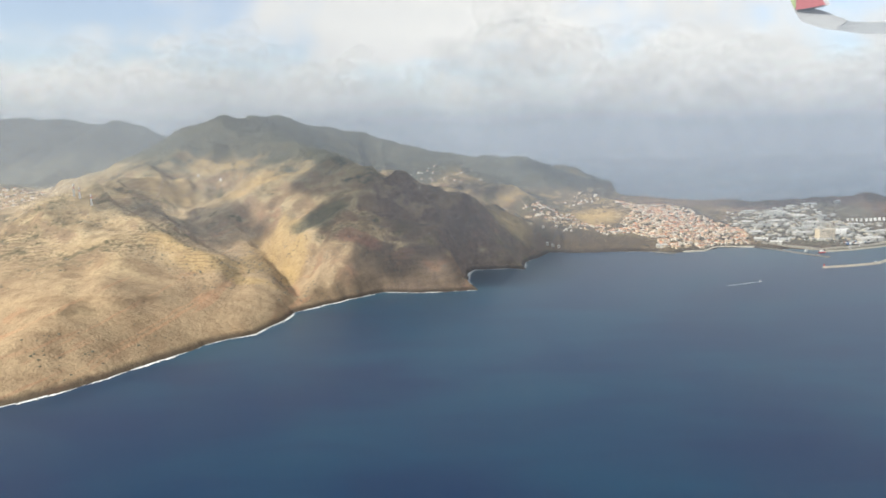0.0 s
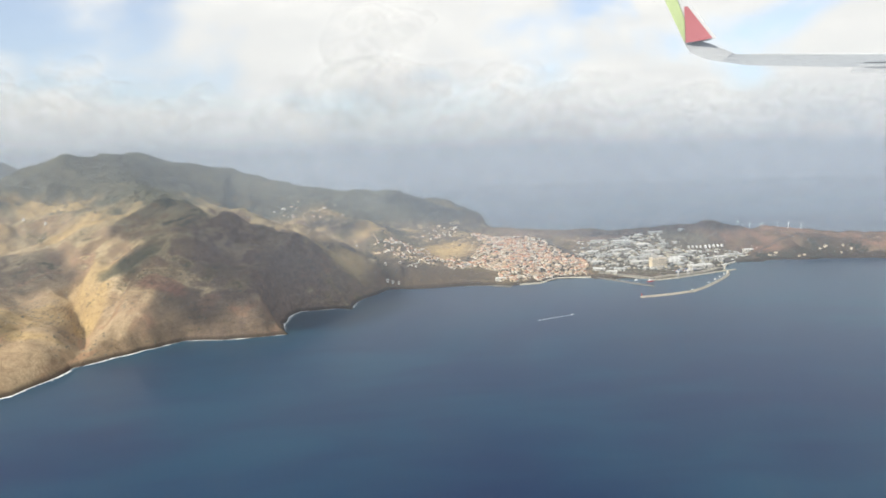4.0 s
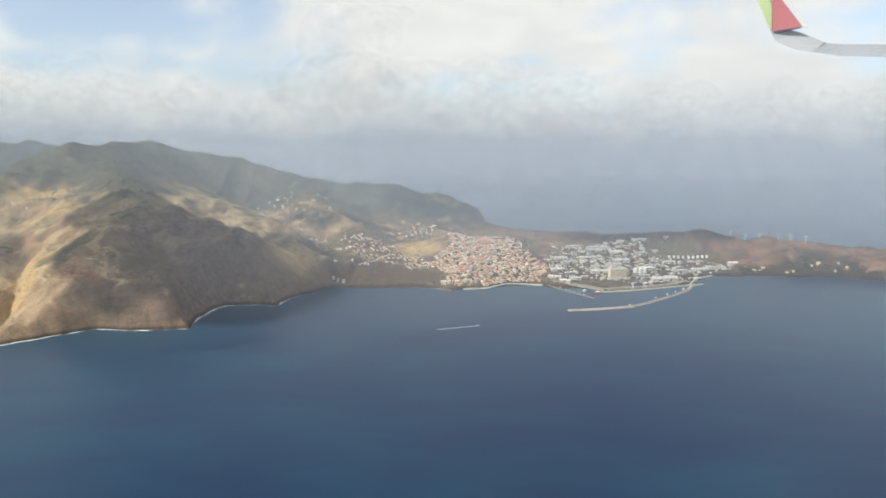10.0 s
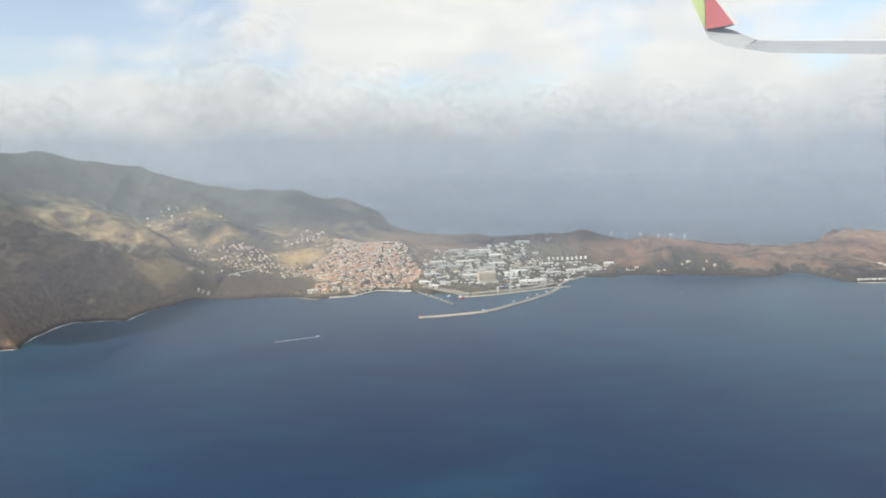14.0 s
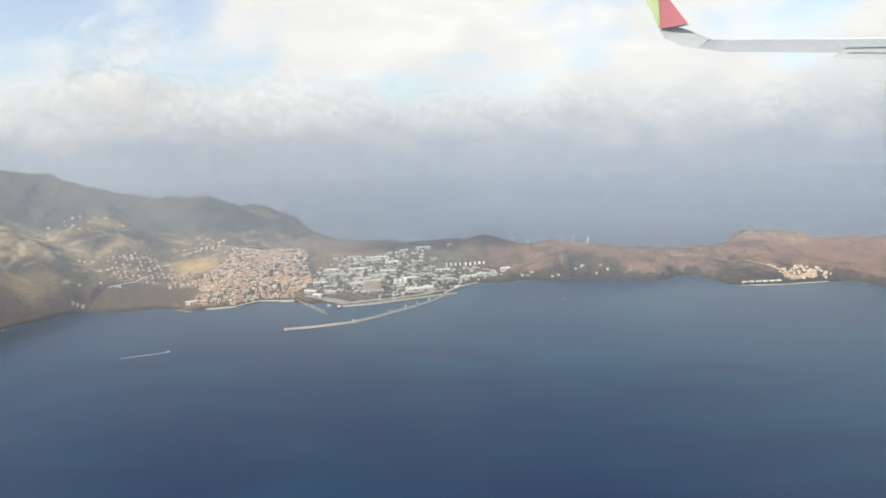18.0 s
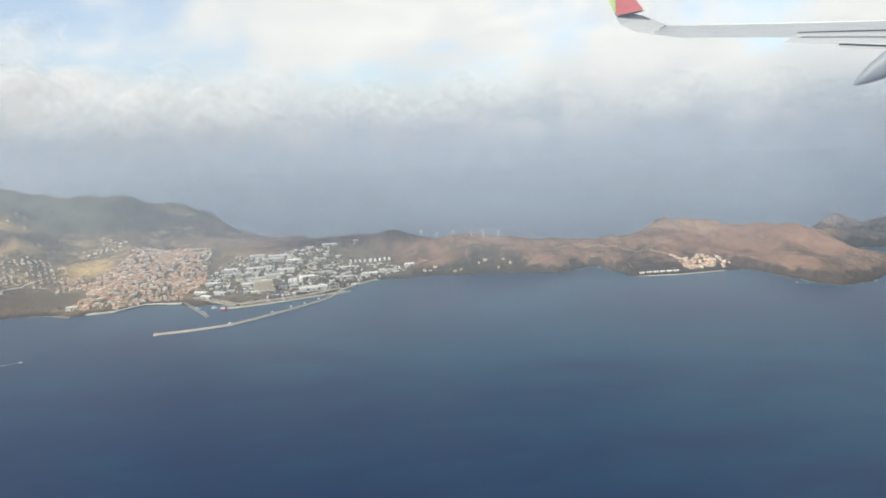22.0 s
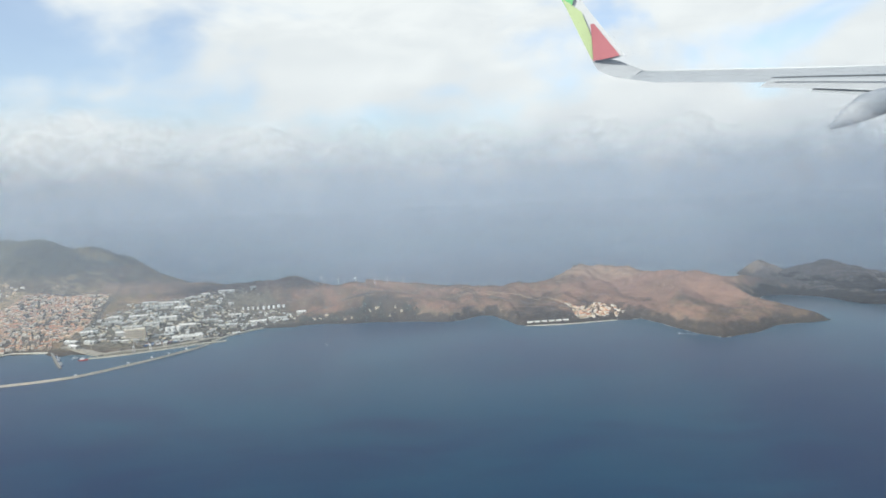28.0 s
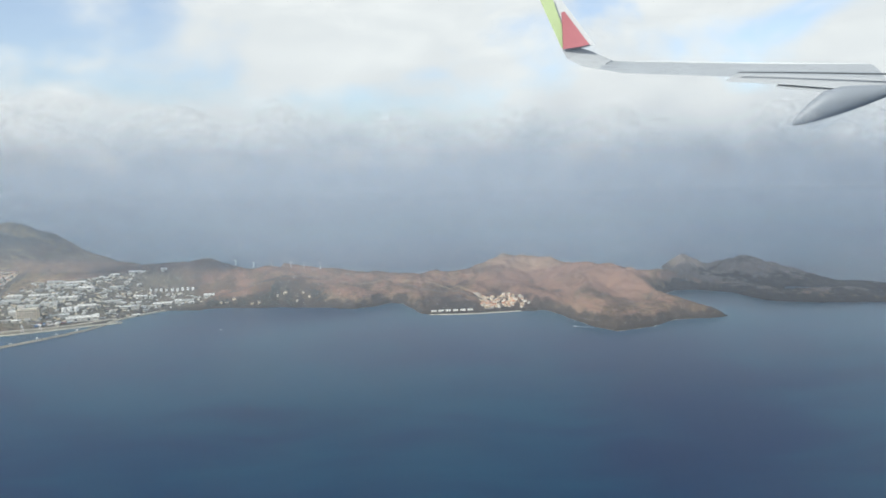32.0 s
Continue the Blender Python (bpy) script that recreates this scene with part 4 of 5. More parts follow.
tagged(ribbon("quay", [(500, 880), (520, 884), (545, 891), (590, 910), (634, 931)], 2.2, -3, 1.6, CONCRETE, "", "quay"), "pale concrete cargo quay along the harbour basin", "quay")
tagged(ribbon("sea_wall", [(636, 934), (650, 962), (668, 984), (690, 1003)], 2.0, -3, 2.2, CONCRETE, "", "sea wall"), "pale concrete sea wall with a road behind it", "sea wall")
tagged(ribbon("promenade", [(320, 891), (352, 898), (366, 914), (382, 929), (430, 924)], 2.6, -3, 1.8, CONCRETE, "", "promenade"), "pale concrete promenade in front of the town", "promenade")
tagged(ribbon("village_quay", [(1056, 922), (1080, 920), (1120, 919), (1140, 922), (1182, 926)], 1.0, -3, 1.0, CONCRETE, "", "quay"), "pale stone quay in front of the cove village", "quay")
tagged(ribbon("reef", [(283, 892), (296, 884), (306, 880)], 5.0, -2, 1.4, CONCRETE_DARK, "", "rock", 1.5, 1.0), "low dark rock shelf below the town", "rocks")


def road(pts, width, label):
    return tagged(ribbon("road", pts, width, lambda x, y: height(x, y) - 1.5, lambda x, y: height(x, y) + 0.45, ASPHALT, "", "road", 5.0), label, "road", kind="structure")


tagged(ribbon("pavement", [(512, 898), (545, 906), (580, 919), (612, 936), (640, 958)], 15.0, lambda x, y: height(x, y) - 2.0, lambda x, y: height(x, y) + 0.5, YARD, "", "pavement", 4.0), "worn grey concrete cargo apron behind the quay", "pavement", kind="structure")
tagged(ribbon("pavement", [(446, 938), (470, 926), (496, 908), (512, 898)], 17.0, lambda x, y: height(x, y) - 2.0, lambda x, y: height(x, y) + 0.45, YARD, "", "pavement", 4.0), "worn grey fishing dock apron beside the pier", "pavement", kind="structure")
road([(440, 940), (452, 985), (440, 1050), (428, 1110), (414, 1190), (400, 1230)], 1.8, "dark asphalt road round the edge of the town")
road([(452, 985), (500, 1002), (560, 1030), (620, 1040), (690, 1020), (740, 1035), (800, 1070), (900, 1075)], 1.6, "asphalt road through the harbour zone")
road([(470, 950), (520, 940), (570, 925), (630, 945)], 1.8, "asphalt road behind the cargo quay")
road([(147, 912), (160, 935), (170, 955)], 1.3, "narrow asphalt road up from the bay")
road([(1000, 1060), (1060, 1030), (1110, 990), (1135, 960)], 2.0, "narrow road down to the cove village")

DIRT = worn("pale_dirt_track", (0.36, 0.27, 0.185), 0.95, 0.2, 0.2)


def track(pts, width, label, mat=DIRT):
    return tagged(ribbon("track", pts, width, lambda x, y: height(x, y) - 1.5, lambda x, y: height(x, y) + 0.35, mat, "", "track", 4.0), label, "dirt track", kind="structure")


track([(-411, 765), (-380, 800), (-372, 860), (-385, 930), (-363, 991), (-330, 1030), (-300, 1060)], 1.0, "pale dirt track along a dry hilltop")
track([(-110, 1255), (-70, 1270), (-30, 1240), (20, 1255), (60, 1225), (90, 1180), (110, 1130), (128, 1080)], 1.1, "pale dirt track between hill terraces")
track([(168, 950), (173, 963), (185, 989), (191, 1015), (200, 1030)], 2.6, "pale concrete road climbing from the bay", CONCRETE)
track([(191, 1000), (178, 975), (176, 958)], 1.6, "pale concrete hairpin on the bay slope", CONCRETE)
track([(1135, 960), (1120, 1005), (1090, 1045), (1040, 1070), (985, 1080), (930, 1085)], 1.2, "pale road over the bare peninsula")
track([(1212, 1190), (1240, 1170), (1262, 1150), (1290, 1120)], 1.1, "pale track along the peninsula crest")
track([(1290, 960), (1300, 990), (1285, 1020)], 1.1, "pale scar of a track on the headland")


def container(x, y, turn, mat, stack):
    base = new("shipping_container")
    base.matrix_world = pose(x, y, height(x, y) + stack * 1.06, 0, 0, turn)
    part("body", blocks(((-2.4, -0.5, -1.0 if stack == 0 else 0.0), (2.4, 0.5, 1.04))), mat, base)
    part("door", blocks(((2.38, -0.45, 0.05), (2.46, 0.45, 1.0))), ROOF_GREY, base)
    return tagged(base, "stacked steel shipping container on the cargo quay", "container", "containers on the quay")


RUST = worn("rust_red_steel", (0.34, 0.13, 0.08), 0.7, 0.2, 0.8)
for k in range(28):
    container(556 + (k % 7) * 6.6 + RNG.uniform(-0.4, 0.4), 917 + (k % 7) * 3.0 + (k // 7) * 2.6, 22, RNG.choice((RUST, HULL_BLUE, PAINT_WHITE, ROOF_GREY)), 0)


def clutter(count, seed):
    """Sheds, parked lorries and stacked goods too small to pick apart, as one mesh."""
    r = random.Random(seed)
    mats = [ROOF_METAL, ROOF_GREY, ROOF_CREAM, WALL_CREAM, CONCRETE_DARK, TILES_GREY]
    verts, faces, slots = [], [], []
    while len(faces) < count * 5:
        x, y = r.uniform(436, 740), r.uniform(912, 1130)
        if not within(x, y, ZONE):
            continue
        l, w, h = r.uniform(0.7, 2.6), r.uniform(0.5, 1.3), r.uniform(0.6, 1.7)
        m = pose(x, y, height(x, y), 0, 0, r.choice((8, 98, 30)) + r.uniform(-8, 8))
        o = len(verts)
        verts += [tuple(m @ Vector((sx * l, sy * w, z))) for z in (-0.8, h) for sx, sy in ((-1, -1), (1, -1), (1, 1), (-1, 1))]
        faces += [tuple(o + i for i in f) for f in ((4, 5, 6, 7), (0, 1, 5, 4), (1, 2, 6, 5), (2, 3, 7, 6), (3, 0, 4, 7))]
        slots += [r.randrange(len(mats))] * 5
    mesh = bpy.data.meshes.new("yard_clutter")
    mesh.from_pydata(verts, [], faces)
    for mat in mats:
        mesh.materials.append(mat)
    mesh.polygons.foreach_set("material_index", slots)
    return tagged(new("yard_clutter", mesh), "sheds, parked lorries and stacked goods in the harbour yards", "yard clutter", kind="stuff")


clutter(650, 31)


def crane(x, y, turn):
    base = new("harbour_crane")
    base.matrix_world = pose(x, y, height(x, y) - 0.3, 0, 0, turn)
    for u in (-1.6, 1.6):
        bm = bmesh.new()
        tube(bm, (u, 0, -1), (u * 0.5, 0, 7.5), 0.3, 0.25, 6)
        part("leg", bm, PAINT_WHITE, base)
    part("cab", blocks(((-1.2, -0.9, 7.3), (1.2, 0.9, 9.0))), PAINT_WHITE, base)
    bm = bmesh.new()
    tube(bm, (0, 0, 8.4), (1.0, -8.5, 15.0), 0.32, 0.14, 5)
    part("jib", bm, PAINT_WHITE, base)
    return tagged(base, "white harbour crane with a raised jib on the quay", "crane", "harbour cranes")


crane(548, 899, 20)
crane(566, 906, -10)

# rows of solar panels on the slope east of the harbour zone
PANEL = worn("dusty_solar_glass", (0.105, 0.105, 0.135), 0.35, 0.2, 0.3, each=0.2)


def solar_row(x, y, length):
    base = new("solar_row")
    base.matrix_world = pose(x, y, 0, 0, 0, 6)
    n = int(length / 6)
    for k in range(n):
        u = -length / 2 + (k + 0.5) * length / n
        p = base.matrix_world @ Vector((u, 0, 0))
        z = height(p.x, p.y)
        part("panel", blocks(((u - length / n * 0.47, -0.9, z + 0.7), (u + length / n * 0.47, 0.9, z + 0.85))), PANEL, base)
        part("post", blocks(((u - 0.12, -0.12, z - 1.0), (u + 0.12, 0.12, z + 0.72))), ROOF_GREY, base)
    return tagged(base, "long row of dark dusty solar panels on posts", "solar panels", "solar field")


for k in range(13):
    solar_row(728 + 1.2 * k + 4 * math.sin(k * 1.7), 1088 + 4.6 * k, 66 - 1.5 * abs(k - 6) - 8 * (k % 3 == 0))

# terraced holiday blocks along the village quay
for k in range(6):
    base = new("terrace_block")
    x = 1062 + k * 10.0
    base.matrix_world = pose(x, 928 + 0.3 * k, 1.6, 0, 0, 2)
    part("wall", blocks(((-3.4, -2, -2), (3.4, 2, 2.6))), WALL_WHITE, base)
    bm = bmesh.new()
    gable(bm, 6.8, 4, 2.6, 0.9, 0.2)
    part("roof", bm, ROOF_METAL, base)
    for u in (-2.2, 0.0, 2.2):
        part("window", blocks(((u - 0.6, -2.06, 0.6), (u + 0.6, -1.98, 1.9))), GLASS, base)
    tagged(base, "low white terraced block facing the village quay", "building", "quay blocks")


# ---------------------------------------------------------------- boats, masts, turbines
def boat(x, y, size, turn, hull_mat, label):
    base = new("boat")
    base.matrix_world = pose(x, y, 0.0, 0, 0, turn)
    bm = bmesh.new()
    ring = []
    for z, k in ((-0.3, 0.7), (0.9, 1.0)):
        ring.append([bm.verts.new((px * size * k, py * size * k, z * size * 0.16 + 0.1)) for px, py in ((-0.5, -0.16), (0.15, -0.17), (0.55, 0.0), (0.15, 0.17), (-0.5, 0.16))])
    for i in range(5):
        bm.faces.new((ring[0][i], ring[0][(i + 1) % 5], ring[1][(i + 1) % 5], ring[1][i]))
    bm.faces.new(ring[1]), bm.faces.new(ring[0][::-1])
    part("hull", bm, hull_mat, base)
    s = size
    part("cabin", blocks(((-0.3 * s, -0.1 * s, 0.14 * s + 0.1), (0.1 * s, 0.1 * s, 0.32 * s))), PAINT_WHITE, base)
    bm = bmesh.new()
    tube(bm, (-0.05 * s, 0, 0.3 * s), (-0.05 * s, 0, 0.62 * s), 0.02 * s + 0.05, 0.03)
    part("mast", bm, PAINT_WHITE, base)
    return tagged(base, label, "boat", "boats")


for k in range(7):
    boat(452 + k * 4.8, 903 - k * 8.2, 4.5, 30 + RNG.uniform(-8, 8), PAINT_WHITE if k % 3 else HULL_BLUE, "small fishing boat moored at the pier")
boat(497, 874, 11, 10, PAINT_RED, "red-hulled trawler moored in the harbour basin")
boat(482, 886, 8, 40, PAINT_WHITE, "white fishing boat moored in the harbour basin")
boat(337, 704, 4.0, 22, PAINT_WHITE, "white motor boat under way with a long wake")
boat(1229, 832, 3.5, 160, PAINT_WHITE, "white motor boat near the rocky headland")
boat(792, 880, 3.0, 20, PAINT_WHITE, "small white boat at anchor in the bay")


def wake(x, y, length, turn, wide, label):
    """Foam behind a boat: broken streaks that spread and thin out."""
    verts, faces = [], []
    m = pose(x, y, 0.12, 0, 0, turn)
    r = random.Random(int(x))
    for k in range(90):
        u = -length * (k / 90) ** 1.1
        for _ in range(3):
            v = r.gauss(0, 0.25) * (0.4 + wide * -u / length)
            l, w = r.uniform(0.8, 2.2), r.uniform(0.2, 0.6) * (1 - 0.7 * k / 90)
            o = len(verts)
            verts += [tuple(m @ Vector(p)) for p in ((u, v - w, 0), (u + l, v - w * 0.5, 0), (u + l, v + w * 0.6, 0), (u, v + w, 0))]
            faces.append((o, o + 1, o + 2, o + 3))
    mesh = bpy.data.meshes.new("wake")
    mesh.from_pydata(verts, [], faces)
    mesh.materials.append(FOAM)
    return tagged(new("wake", mesh), label, "wake", kind="stuff")


wake(336.5, 703.8, 46, 22, 4.0, "long white foam wake of a motor boat")
wake(1231, 831, 22, 160, 1.6, "white foam wake beside the headland")


def turbine(x, y, turn):
    base = new("wind_turbine")
    base.matrix_world = pose(x, y, height(x, y) - 0.5, 0, 0, turn)
    bm = bmesh.new()
    tube(bm, (0, 0, -1), (0, 0, 10.5), 0.46, 0.3, 10)
    part("tower", bm, PAINT_WHITE, base)
    nac = part("nacelle", blocks(((-0.5, -1.3, 10.2), (0.5, 1.2, 11.3))), PAINT_WHITE, base)
    bm = bmesh.new()
    tube(bm, (0, -1.3, 10.75), (0, -2.0, 10.75), 0.45, 0.2, 8)
    part("hub", bm, PAINT_WHITE, nac)
    for k in range(3):
        a = radians(90 + 120 * k + turn)
        bm = bmesh.new()
        tip = (4.6 * math.cos(a), -1.7, 10.75 + 4.6 * math.sin(a))
        tube(bm, (0, -1.7, 10.75), tip, 0.24, 0.08, 5)
        part("blade", bm, PAINT_WHITE, base)
    return tagged(base, "white three-bladed wind turbine on the bare ridge", "wind turbine", "wind turbines on the ridge")


for k, (x, y) in enumerate(((762, 1128), (789, 1134), (816, 1142), (847, 1142), (868, 1144), (894, 1146))):
    turbine(x, y, -12 + 5 * k)


def mast(x, y, tall):
    base = new("radio_mast")
    base.matrix_world = pose(x, y, height(x, y) - 0.3, 0, 0, 20)
    n = 5
    for k in range(n):
        lo, hi = tall * k / n, tall * (k + 1) / n
        r0, r1 = 1.0 * (1 - 0.75 * k / n), 1.0 * (1 - 0.75 * (k + 1) / n)
        bm = bmesh.new()
        for a in range(3):
            c, s = math.cos(a * 2.094), math.sin(a * 2.094)
            c2, s2 = math.cos((a + 1) * 2.094), math.sin((a + 1) * 2.094)
            tube(bm, (c * r0, s * r0, lo), (c * r1, s * r1, hi), 0.42, 0.38, 5)
            tube(bm, (c * r0, s * r0, lo), (c2 * r1, s2 * r1, hi), 0.14, 0.14, 4)
        part("section", bm, PAINT_RED if k == 3 else PAINT_WHITE, base)
    for z in (0.62, 0.8):
        bm = bmesh.new()
        tube(bm, (0, -0.7, tall * z), (0, -1.0, tall * z), 0.6, 0.65, 10)
        part("dish", bm, PAINT_WHITE, base)
    return tagged(base, "red and white lattice radio mast on the hilltop", "radio mast", "radio masts")


for x, y, tall in ((-425, 769, 15), (-411, 755, 13), (-391, 741, 13)):
    mast(x, y, tall)


# ---------------------------------------------------------------- surf along the shore


def build_surf():
    verts, faces = [], []
    r = random.Random(11)
    reach = np.arange(-8, 10, 0.4)
    for chain, force in ((SHORE_WEST[2:-3], 1.0), ([*SHORE_WEST[-4:], *SHORE_TOWN[:4]], 0.4), (SHORE_EAST[:24], 0.42)):
        for (ax, ay), (bx, by) in zip(chain[:-1], chain[1:]):
            n = max(1, int(math.hypot(bx - ax, by - ay) / 0.9))
            nx, ny = (by - ay), -(bx - ax)
            k = math.hypot(nx, ny)
            nx, ny = nx / k, ny / k
            s = np.arange(n) / n
            x, y = ax + (bx - ax) * s, ay + (by - ay) * s
            deep = surface(x[:, None] + nx * reach, y[:, None] + ny * reach) < 0.1
            edge = reach[np.argmax(deep, 1)]
            swell = force * (0.25 + 1.5 * value_noise(x / 13.0, y / 13.0, 5))
            for i in range(n):
                for _ in range(3):
                    if r.random() > swell[i] * 0.58 - 0.2:
                        continue
                    u = edge[i] + abs(r.gauss(0, 0.9)) * swell[i]
                    l, w = r.uniform(0.5, 1.5), r.uniform(0.2, 0.6) * swell[i]
                    px, py = x[i] + nx * u, y[i] + ny * u
                    tx, ty = -ny, nx
                    o = len(verts)
                    verts += [(px - tx * l - nx * w * 0.6, py - ty * l - ny * w * 0.6, 0.2), (px + tx * l - nx * w, py + ty * l - ny * w, 0.2), (px + tx * l * 1.2 + nx * w, py + ty * l * 1.2 + ny * w, 0.14), (px - tx * l * 0.8 + nx * w * 0.8, py - ty * l * 0.8 + ny * w * 0.8, 0.14)]
                    faces.append((o, o + 1, o + 2, o + 3))
    mesh = bpy.data.meshes.new("surf")
    mesh.from_pydata(verts, [], faces)
    mesh.materials.append(FOAM)
    return tagged(new("surf", mesh), "broken white surf along the foot of the cliffs", "surf", kind="stuff")


build_surf()

# ---------------------------------------------------------------- scrub and trees


def clump_shape(r, n=5):
    """A small uneven crown: a squashed ball of a few facets."""
    pts, faces = [], []
    rings = ((0.0, 0.75), (0.45, 1.0), (0.85, 0.6))
    for z, k in rings:
        for a in range(n):
            s = k * r.uniform(0.7, 1.25)
            pts.append((s * math.cos(2 * math.pi * a / n), s * math.sin(2 * math.pi * a / n), z + r.uniform(-0.1, 0.12)))
    pts.append((r.uniform(-0.2, 0.2), r.uniform(-0.2, 0.2), 1.1))
    for i in range(2):
        for a in range(n):
            b = (a + 1) % n
            faces.append((i * n + a, i * n + b, i * n + n + b, i * n + n + a))
    faces += [(2 * n + a, 2 * n + (a + 1) % n, 3 * n) for a in range(n)]
    return np.array(pts), faces


def scatter(name, count, area, chance, size, mat, label, seed, category="scrub"):
    """Bushes where chance(x, y, z) says so, as one object."""
    rs = np.random.RandomState(seed)
    r = random.Random(seed)
    shapes = [clump_shape(r) for _ in range(8)]
    x = rs.uniform(area[0], area[2], count * 6)
    y = rs.uniform(area[1], area[3], count * 6)
    z = surface(x, y)
    ok = (z > 2.5) & (rs.rand(len(x)) < chance(x, y, z))
    x, y, z = x[ok][:count], y[ok][:count], z[ok][:count]
    verts, faces, total = [], [], 0
    for i in range(len(x)):
        pts, fs = shapes[i % 8]
        s = size[0] + (size[1] - size[0]) * rs.rand() ** 2
        a = rs.rand() * 6.28
        c, q = math.cos(a) * s, math.sin(a) * s
        p = np.stack([x[i] + pts[:, 0] * c - pts[:, 1] * q, y[i] + pts[:, 0] * q + pts[:, 1] * c, z[i] - 0.3 + pts[:, 2] * s * 0.75], 1)
        verts.append(p)
        faces += [tuple(v + total for v in f) for f in fs]
        total += len(pts)
    mesh = bpy.data.meshes.new(name)
    mesh.from_pydata(np.concatenate(verts).tolist(), [], faces)
    mesh.materials.append(mat)
    return tagged(new(name, mesh), label, category, kind="stuff")


def patches(x, y):
    return np.clip((fractal(x, y, 90, 131, 5) - 0.53) * 14, 0, 1)


scatter("hill_forest", 26000, (-700, 900, 420, 1560), lambda x, y, z: np.maximum(np.clip((z - 118 + 50 * (fractal(x, y, 80, 141, 3) - 0.5)) / 22, 0, 1), np.clip((y - 1240) / 60, 0, 1) * np.clip((z - 52) / 14, 0, 1)), (0.9, 2.2), LEAF, "dark evergreen woodland along the ridge tops", 21, "woodland")
scatter("hill_scrub", 11000, (-500, 400, 330, 1250), lambda x, y, z: 0.9 * np.maximum(patches(x, y), 0.5 * np.clip((-260 - x) / 60, 0, 1) * np.clip((z - 66) / 14, 0, 1)), (0.35, 1.3), LEAF, "dark green scrub in hollows of the dry hills", 22)
scatter("dry_bushes", 9000, (-500, 400, 330, 1250), lambda x, y, z: (0.05 + 0.7 * patches(y, x)) * np.where((x < -120) & (z < 62), 0.25, 1.0), (0.25, 0.85), LEAF_DRY, "dry brown bushes on the hill slopes", 23)
scatter("zone_trees", 2600, (110, 900, 900, 1230), lambda x, y, z: 0.5 * np.clip((fractal(x, y, 50, 151, 3) - 0.47) * 8, 0, 1), (0.8, 2.2), LEAF_DARK, "garden trees and hedges among houses and halls", 24, "trees")
scatter("shore_trees", 800, (738, 998, 925, 1060), lambda x, y, z: np.clip((fractal(x, y, 24, 171, 3) - 0.38) * 6, 0, 1) * np.clip((1042 - y) / 24, 0, 1) * np.clip((918 - x) / 40, 0, 1), (1.0, 2.4), LEAF_DARK, "dark trees round the houses on the east shore", 25, "trees")
scatter("yard_trees", 1500, (436, 910, 745, 1135), lambda x, y, z: np.array([1.0 if within(a, b, ZONE) else 0.0 for a, b in zip(x, y)]) * np.clip((fractal(x, y, 30, 161, 3) - 0.45) * 7, 0, 1), (0.6, 1.7), LEAF_DARK, "dark trees and hedges between the harbour yards", 29, "trees")
scatter("town_gardens", 1100, (240, 895, 450, 1225), lambda x, y, z: np.array([0.8 if within(a, b, TOWN) else 0.0 for a, b in zip(x, y)]), (0.5, 1.3), LEAF_DARK, "dark garden trees between the town houses", 27, "trees")
scatter("bay_scrub", 1500, (120, 905, 300, 1010), lambda x, y, z: 0.35 + 0.5 * patches(x, y), (0.4, 1.2), LEAF_DRY, "brown scrub on the slope above the bay", 28)
scatter("heath", 5000, (700, 800, 1700, 1290), lambda x, y, z: 0.3 + 0.6 * patches(x, y), (0.3, 1.0), LEAF_DRY, "low dry heath on the bare peninsula", 26)


# ---------------------------------------------------------------- airliner wing, enlarged and hung far off across the sky to keep its bearing
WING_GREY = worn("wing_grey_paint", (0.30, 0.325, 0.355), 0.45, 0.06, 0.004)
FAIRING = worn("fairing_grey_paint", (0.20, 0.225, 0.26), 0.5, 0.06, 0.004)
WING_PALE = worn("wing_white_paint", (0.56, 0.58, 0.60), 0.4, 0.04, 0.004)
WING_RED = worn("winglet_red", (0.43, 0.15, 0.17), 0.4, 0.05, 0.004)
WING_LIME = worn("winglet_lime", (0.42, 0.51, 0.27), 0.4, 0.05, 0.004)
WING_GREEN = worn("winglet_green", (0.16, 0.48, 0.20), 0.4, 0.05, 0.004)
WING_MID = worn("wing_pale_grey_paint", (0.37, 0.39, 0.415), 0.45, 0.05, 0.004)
GAP_SHADE = worn("flap_gap_shade", (0.05, 0.06, 0.07), 0.6, 0.1, 0.01)


def loft(name, stations, mat, parent, label=""):
    """A skin through sections; each a near edge, a far edge and a thickness."""
    bm = bmesh.new()
    rows = []
    for near, far, thick in stations:
        near, far = Vector(near), Vector(far)
        rows.append([bm.verts.new(p) for p in (near, near.lerp(far, 0.35) + Vector((0, 0, thick)), near.lerp(far, 0.75) + Vector((0, 0, thick)), far, near.lerp(far, 0.7) - Vector((0, 0, thick)), near.lerp(far, 0.3) - Vector((0, 0, thick * 0.6)))])
    for r, s in zip(rows[:-1], rows[1:]):
        for i in range(6):
            bm.faces.new((r[i], s[i], s[(i + 1) % 6], r[(i + 1) % 6]))
    bm.faces.new(rows[0]), bm.faces.new(rows[-1][::-1])
    bmesh.ops.recalc_face_normals(bm, faces=bm.faces)
    return part(name, bm, mat, parent, label)


